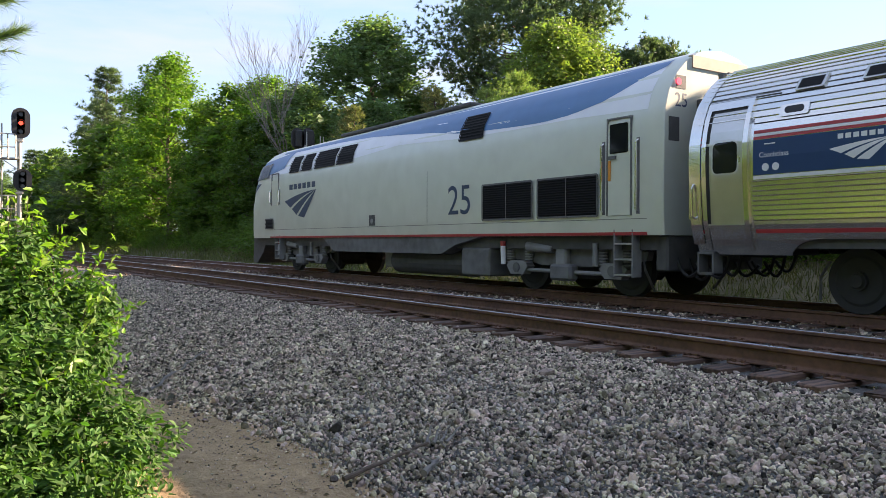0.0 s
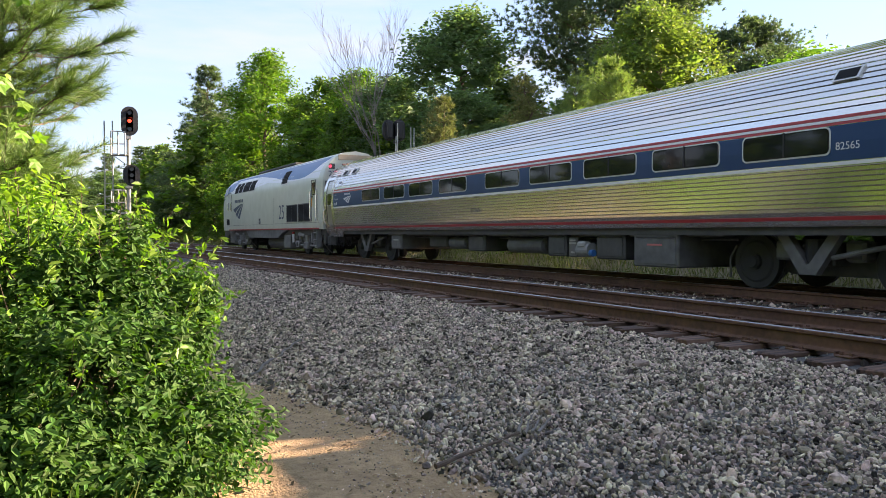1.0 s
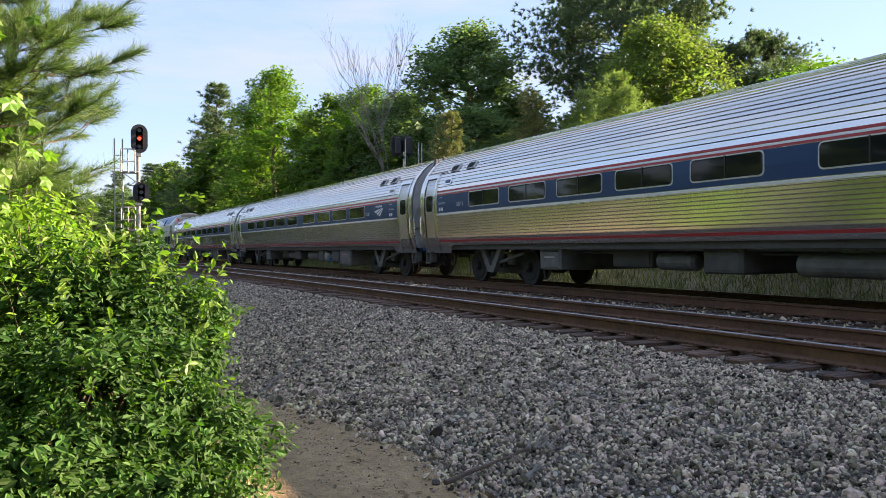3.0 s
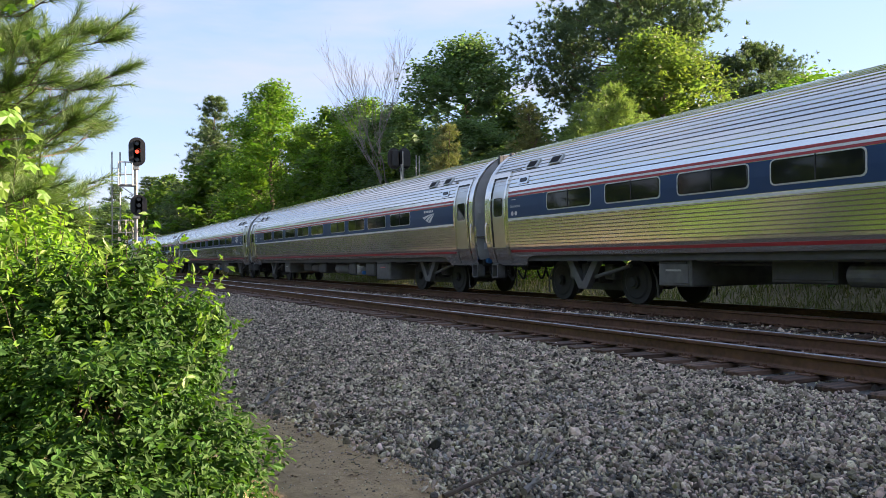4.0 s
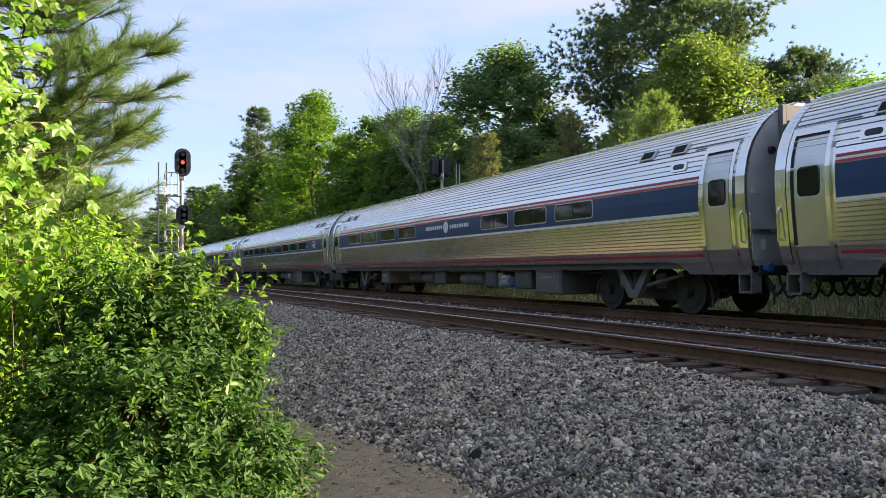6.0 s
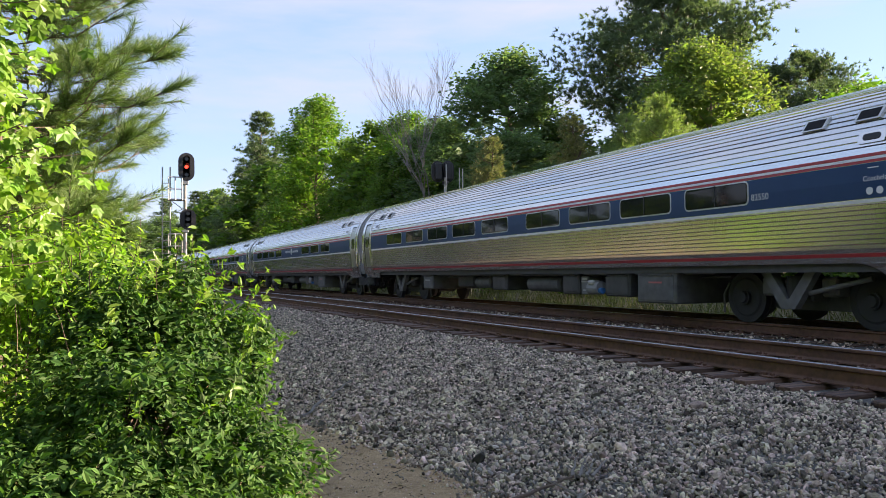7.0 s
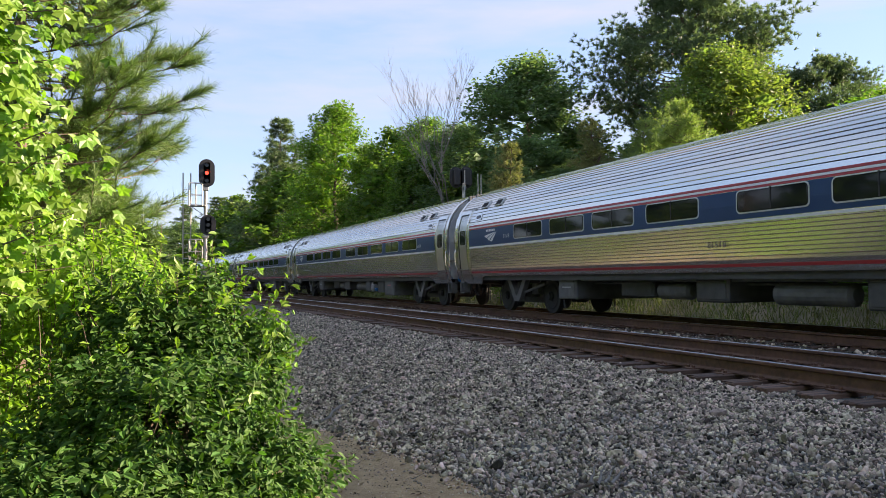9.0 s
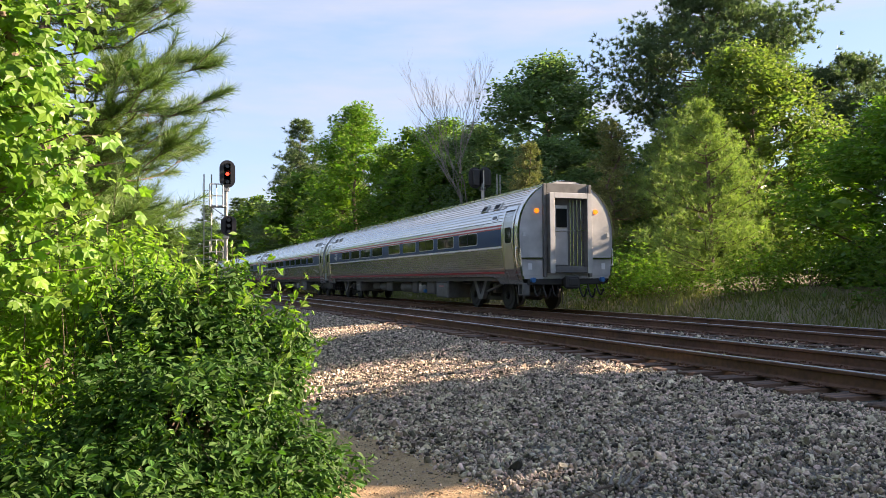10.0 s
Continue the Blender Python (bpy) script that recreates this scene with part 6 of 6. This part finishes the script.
def signal_head(parent, x, z, h, f, lit, lamps=3):
    """A black oval head; f = -1 faces the eye."""
    g = new("signal_head")
    g.parent = parent
    tagged(g, "black oval signal head with a lit red lamp" if lit else "black oval signal head seen unlit")
    part("backboard", oval_board(bmesh.new(), x, z, 0.78, h, 0.0 + f * 0.16, 0.04 + f * 0.16), "signal_black", g)
    part("housing", box(bmesh.new(), x - 0.19, x + 0.19, f * 0.16, -f * 0.12, z - h * 0.38, z + h * 0.38, 0.03), "signal_black", g)
    for k in range(lamps):
        zz = z + h * 0.28 * (1 - k) if lamps == 3 else z + h * 0.18 * (1 - 2 * k)
        on = lit and k == 1
        part("lens", cyl(bmesh.new(), (x, f * 0.165, zz), (x, f * 0.215, zz), 0.095, seg=16), "red_lens" if on else "dark_lens", g, "lit red lens" if on else "")
        bm = bmesh.new()
        ring = []
        for yy, r in ((f * 0.165, 0.15), (f * 0.50, 0.135)):
            ring.append([bm.verts.new((x + r * math.cos(a), yy, zz + r * math.sin(a))) for a in np.linspace(math.radians(-25), math.radians(205), 13)])
        for i in range(12):
            bm.faces.new((ring[0][i], ring[0][i + 1], ring[1][i + 1], ring[1][i]))
        part("hood", bm, "signal_black", g)


def signal(name, label, x, y, base, heads, f, top, lit, ladder=True):
    e = thing(name, label, "railway signal", pose(x, y, 0), group="line signals")
    gz = ground_z(x) - 0.2
    part("foundation", box(bmesh.new(), -0.32, 0.32, -0.32, 0.32, gz, base - 0.12, 0.03), "concrete", e, "pale concrete foundation")
    part("mast_foot", box(bmesh.new(), -0.36, 0.36, -0.26, 0.26, base - 0.12, base + 0.14, 0.03), "galv", e)
    part("mast", cyl(bmesh.new(), (0, 0, base), (0, 0, top), 0.10, 0.085, seg=14), "galv", e, "pale galvanised mast")
    for hx, z, h, on in heads:
        signal_head(e, hx, z, h, f, on)
        part("clamp", box(bmesh.new(), -0.15, 0.15, -0.15, 0.15, z - h * 0.62, z - h * 0.46, 0.02), "galv", e)
    if ladder:
        lx = -0.95
        g = new("ladder")
        g.parent = e
        for u in (lx - 0.12, lx + 0.25):
            part("ladder_rail", cyl(bmesh.new(), (u, 0.25, gz + 0.15), (u, 0.25, top + 0.25), 0.036, seg=6), "galv", g)
        for k in range(int((top - base) / 0.32)):
            part("rung", cyl(bmesh.new(), (lx - 0.12, 0.25, base + 0.32 * k), (lx + 0.25, 0.25, base + 0.32 * k), 0.014, seg=5), "galv", g)
        for z in (4.75, 1.9) if top > 5.5 else (top - 1.0,):
            p = new("platform")
            p.parent = e
            part("deck", box(bmesh.new(), -0.85, 0.0, -0.3, 0.35, z, z + 0.07, 0.01), "galv", p)
            for u in (-0.82, -0.5, -0.18):
                part("railing_post", cyl(bmesh.new(), (u, -0.3, z), (u, -0.3, z + 1.15), 0.034, seg=6), "galv", p)
            for dz in (0.55, 1.15):
                part("railing", cyl(bmesh.new(), (-0.82, -0.3, z + dz), (-0.18, -0.3, z + dz), 0.03, seg=6), "galv", p)
            part("brace", cyl(bmesh.new(), (-0.7, 0, z), (0, 0, z - 0.5), 0.02, seg=6), "galv", p)
    return e


signal("signal_mast", "galvanised railway signal mast with two black heads showing red", 3.72, 41.6, 0.50, [(0.05, 6.45, 1.42, True), (0.12, 3.80, 1.05, False)], -1, 6.2, True)
signal("signal_mast", "railway signal seen from behind with two black heads", 18.5, 42.6, 0.6, [(-0.42, 6.95, 1.25, False), (0.25, 6.98, 1.3, False)], 1, 6.6, False, ladder=False)
rear_signal_posts = thing("signal_railing", "pale posts of the platform behind the signal heads", "railing", pose(18.5, 42.6, 0))
for u in (-0.1, 0.75, 0.95):
    part("railing_post", cyl(bmesh.new(), (u, -0.4, 0.4), (u, -0.4, 7.3 - 0.2 * u), 0.035, seg=6), "galv", rear_signal_posts)


# ---------------------------------------------------------------- small things on the ground
def fallen_stick(label, a, b, r, mat="deadwood", bend=0.04, seed=1):
    rnd = random.Random(seed)
    e = thing("fallen_stick", label, "stick")
    a, b = Vector(a), Vector(b)
    bm = bmesh.new()
    pts = []
    for i in range(9):
        p = a.lerp(b, i / 8)
        p.z = rough_z(p.x, p.y) + 0.05 + r
        p += Vector((rnd.uniform(-bend, bend), rnd.uniform(-bend, bend), rnd.uniform(0, bend * 0.4)))
        pts.append(p)
    tube(bm, pts, [r * (1 - 0.07 * i) for i in range(9)], 7)
    for k in (3, 6):
        tube(bm, [pts[k], pts[k] + Vector((rnd.uniform(-0.15, 0.15), rnd.uniform(-0.1, 0.2), 0.06))], [r * 0.4, r * 0.15], 5)
    part("wood", bm, mat, e)


fallen_stick("thin grey dead branch lying on the ballast", (1.91, 8.2, 0), (2.97, 9.97, 0), 0.020, seed=3)
fallen_stick("dark dead branch lying at the edge of the ballast", (2.18, 4.42, 0), (2.91, 4.61, 0), 0.017, "bark", 0.012, seed=4)
for k in range(4):
    fallen_stick("weathered grey splinter of bark on the stones", (2.92 + 0.035 * k, 4.62 - 0.03 * k, 0), (3.14 + 0.045 * k, 4.92 - 0.06 * k, 0), 0.012, "deadwood", 0.008, seed=50 + k)
fallen_stick("pale broken piece of bark on the stones", (2.58, 4.12, 0), (2.78, 4.27, 0), 0.024, "deadwood", 0.006, seed=5)
fallen_stick("short dark twig lying on the dirt path", (1.60, 6.67, 0), (1.76, 6.52, 0), 0.009, "bark", 0.006, seed=6)
fallen_stick("short twig lying on the dirt path", (1.5, 9.0, 0), (1.8, 9.3, 0), 0.008, seed=7)


def path_pebbles():
    rnd = np.random.RandomState(15)
    n = 4200
    y = 3.3 + 9.5 * rnd.uniform(size=n) ** 1.3
    x = np.interp(y, [3.0, 5.3, 7.0, 8.7, 12], [2.24, 2.32, 2.18, 1.8, 1.75]) - rnd.exponential(0.30, n)
    k = x > 0.4
    stones("path_pebbles", x[k], y[k], 0.0062, 0.2, 16, "small stones strayed onto the dirt path")


path_pebbles()


def litter():
    """Dead leaves and bits of bark strewn on the path and the foot of the stones."""
    nr = np.random.RandomState(44)
    n = 700
    y = 3.4 + 9 * nr.uniform(size=n) ** 1.2
    x = nr.uniform(0.9, 3.0, n)
    P = np.array([(*along(a, b)[:2], rough_z(a, b) + (0.008 if a < PATH_EDGE else 0.045)) for a, b in zip(x, y)])
    V, F = oval_leaves(nr, P, np.tile(np.array([0.0, 0.0, 3.0]), (n, 1)), 0.045)
    tagged(mesh_ob("leaf_litter", V, F, "litter", bpy.data.objects["path"]), "brown dead leaves strewn on the path", kind="stuff")


M["litter"] = material("dead_leaf", (0.26, 0.17, 0.09), 0.85, var=0.3, scale=6, color2=(0.14, 0.09, 0.05), island=0.45, hue=0.02)
litter()
for k, (x, y, a) in enumerate(((1.55, 6.2, 0.4), (2.0, 5.4, 1.6), (1.3, 8.1, 2.3), (2.5, 7.0, 0.9), (3.3, 6.4, 2.0), (4.3, 8.0, 1.1))):
    fallen_stick("small dry twig lying on the ground", (x, y, 0), (x + 0.28 * math.cos(a), y + 0.28 * math.sin(a), 0), 0.006, "deadwood", 0.02, 20 + k)


# single stones of the shoulder, the last pieces
def single_stones():
    rnd = np.random.RandomState(33)
    shapes, tri = stone_shapes(12, 33)
    meshes = []
    for v in shapes:
        me = bpy.data.meshes.new("stone")
        me.from_pydata((v * 0.021).tolist(), [], tri.tolist())
        me.materials.append(M["stone_single"])
        meshes.append(me)
    bed = bpy.data.objects["ballast_bed"]
    for i in range(300):
        x, y = rnd.uniform(2.35, 4.6), rnd.uniform(3.4, 6.6)
        ob = new("stone", meshes[i % 12])
        ob.parent = bed
        s = rnd.uniform(0.7, 1.25)
        ob.matrix_basis = Matrix.LocRotScale((*along(x, y)[:2], rough_z(x, y) + 0.03), Euler(rnd.uniform(0, 6, 3).tolist()), (s, s, s))


M["stone_single"] = material("ballast_stone_loose", (0.52, 0.455, 0.40), 0.9, var=0.4, scale=30, bump=0.004, bump_scale=60, color2=(0.16, 0.15, 0.14), objrand=0.5, hue=0.04)
single_stones()


# ---------------------------------------------------------------- motion
def motions():
    times = [k * 0.5 for k in range(21)]
    walk(engine, [(t, on_line(run_at(t) + 10.0)) for t in times])
    for k, c in enumerate(coaches):
        walk(c, [(t, on_line(run_at(t) - CAR * k - 13.0)) for t in times])


motions()
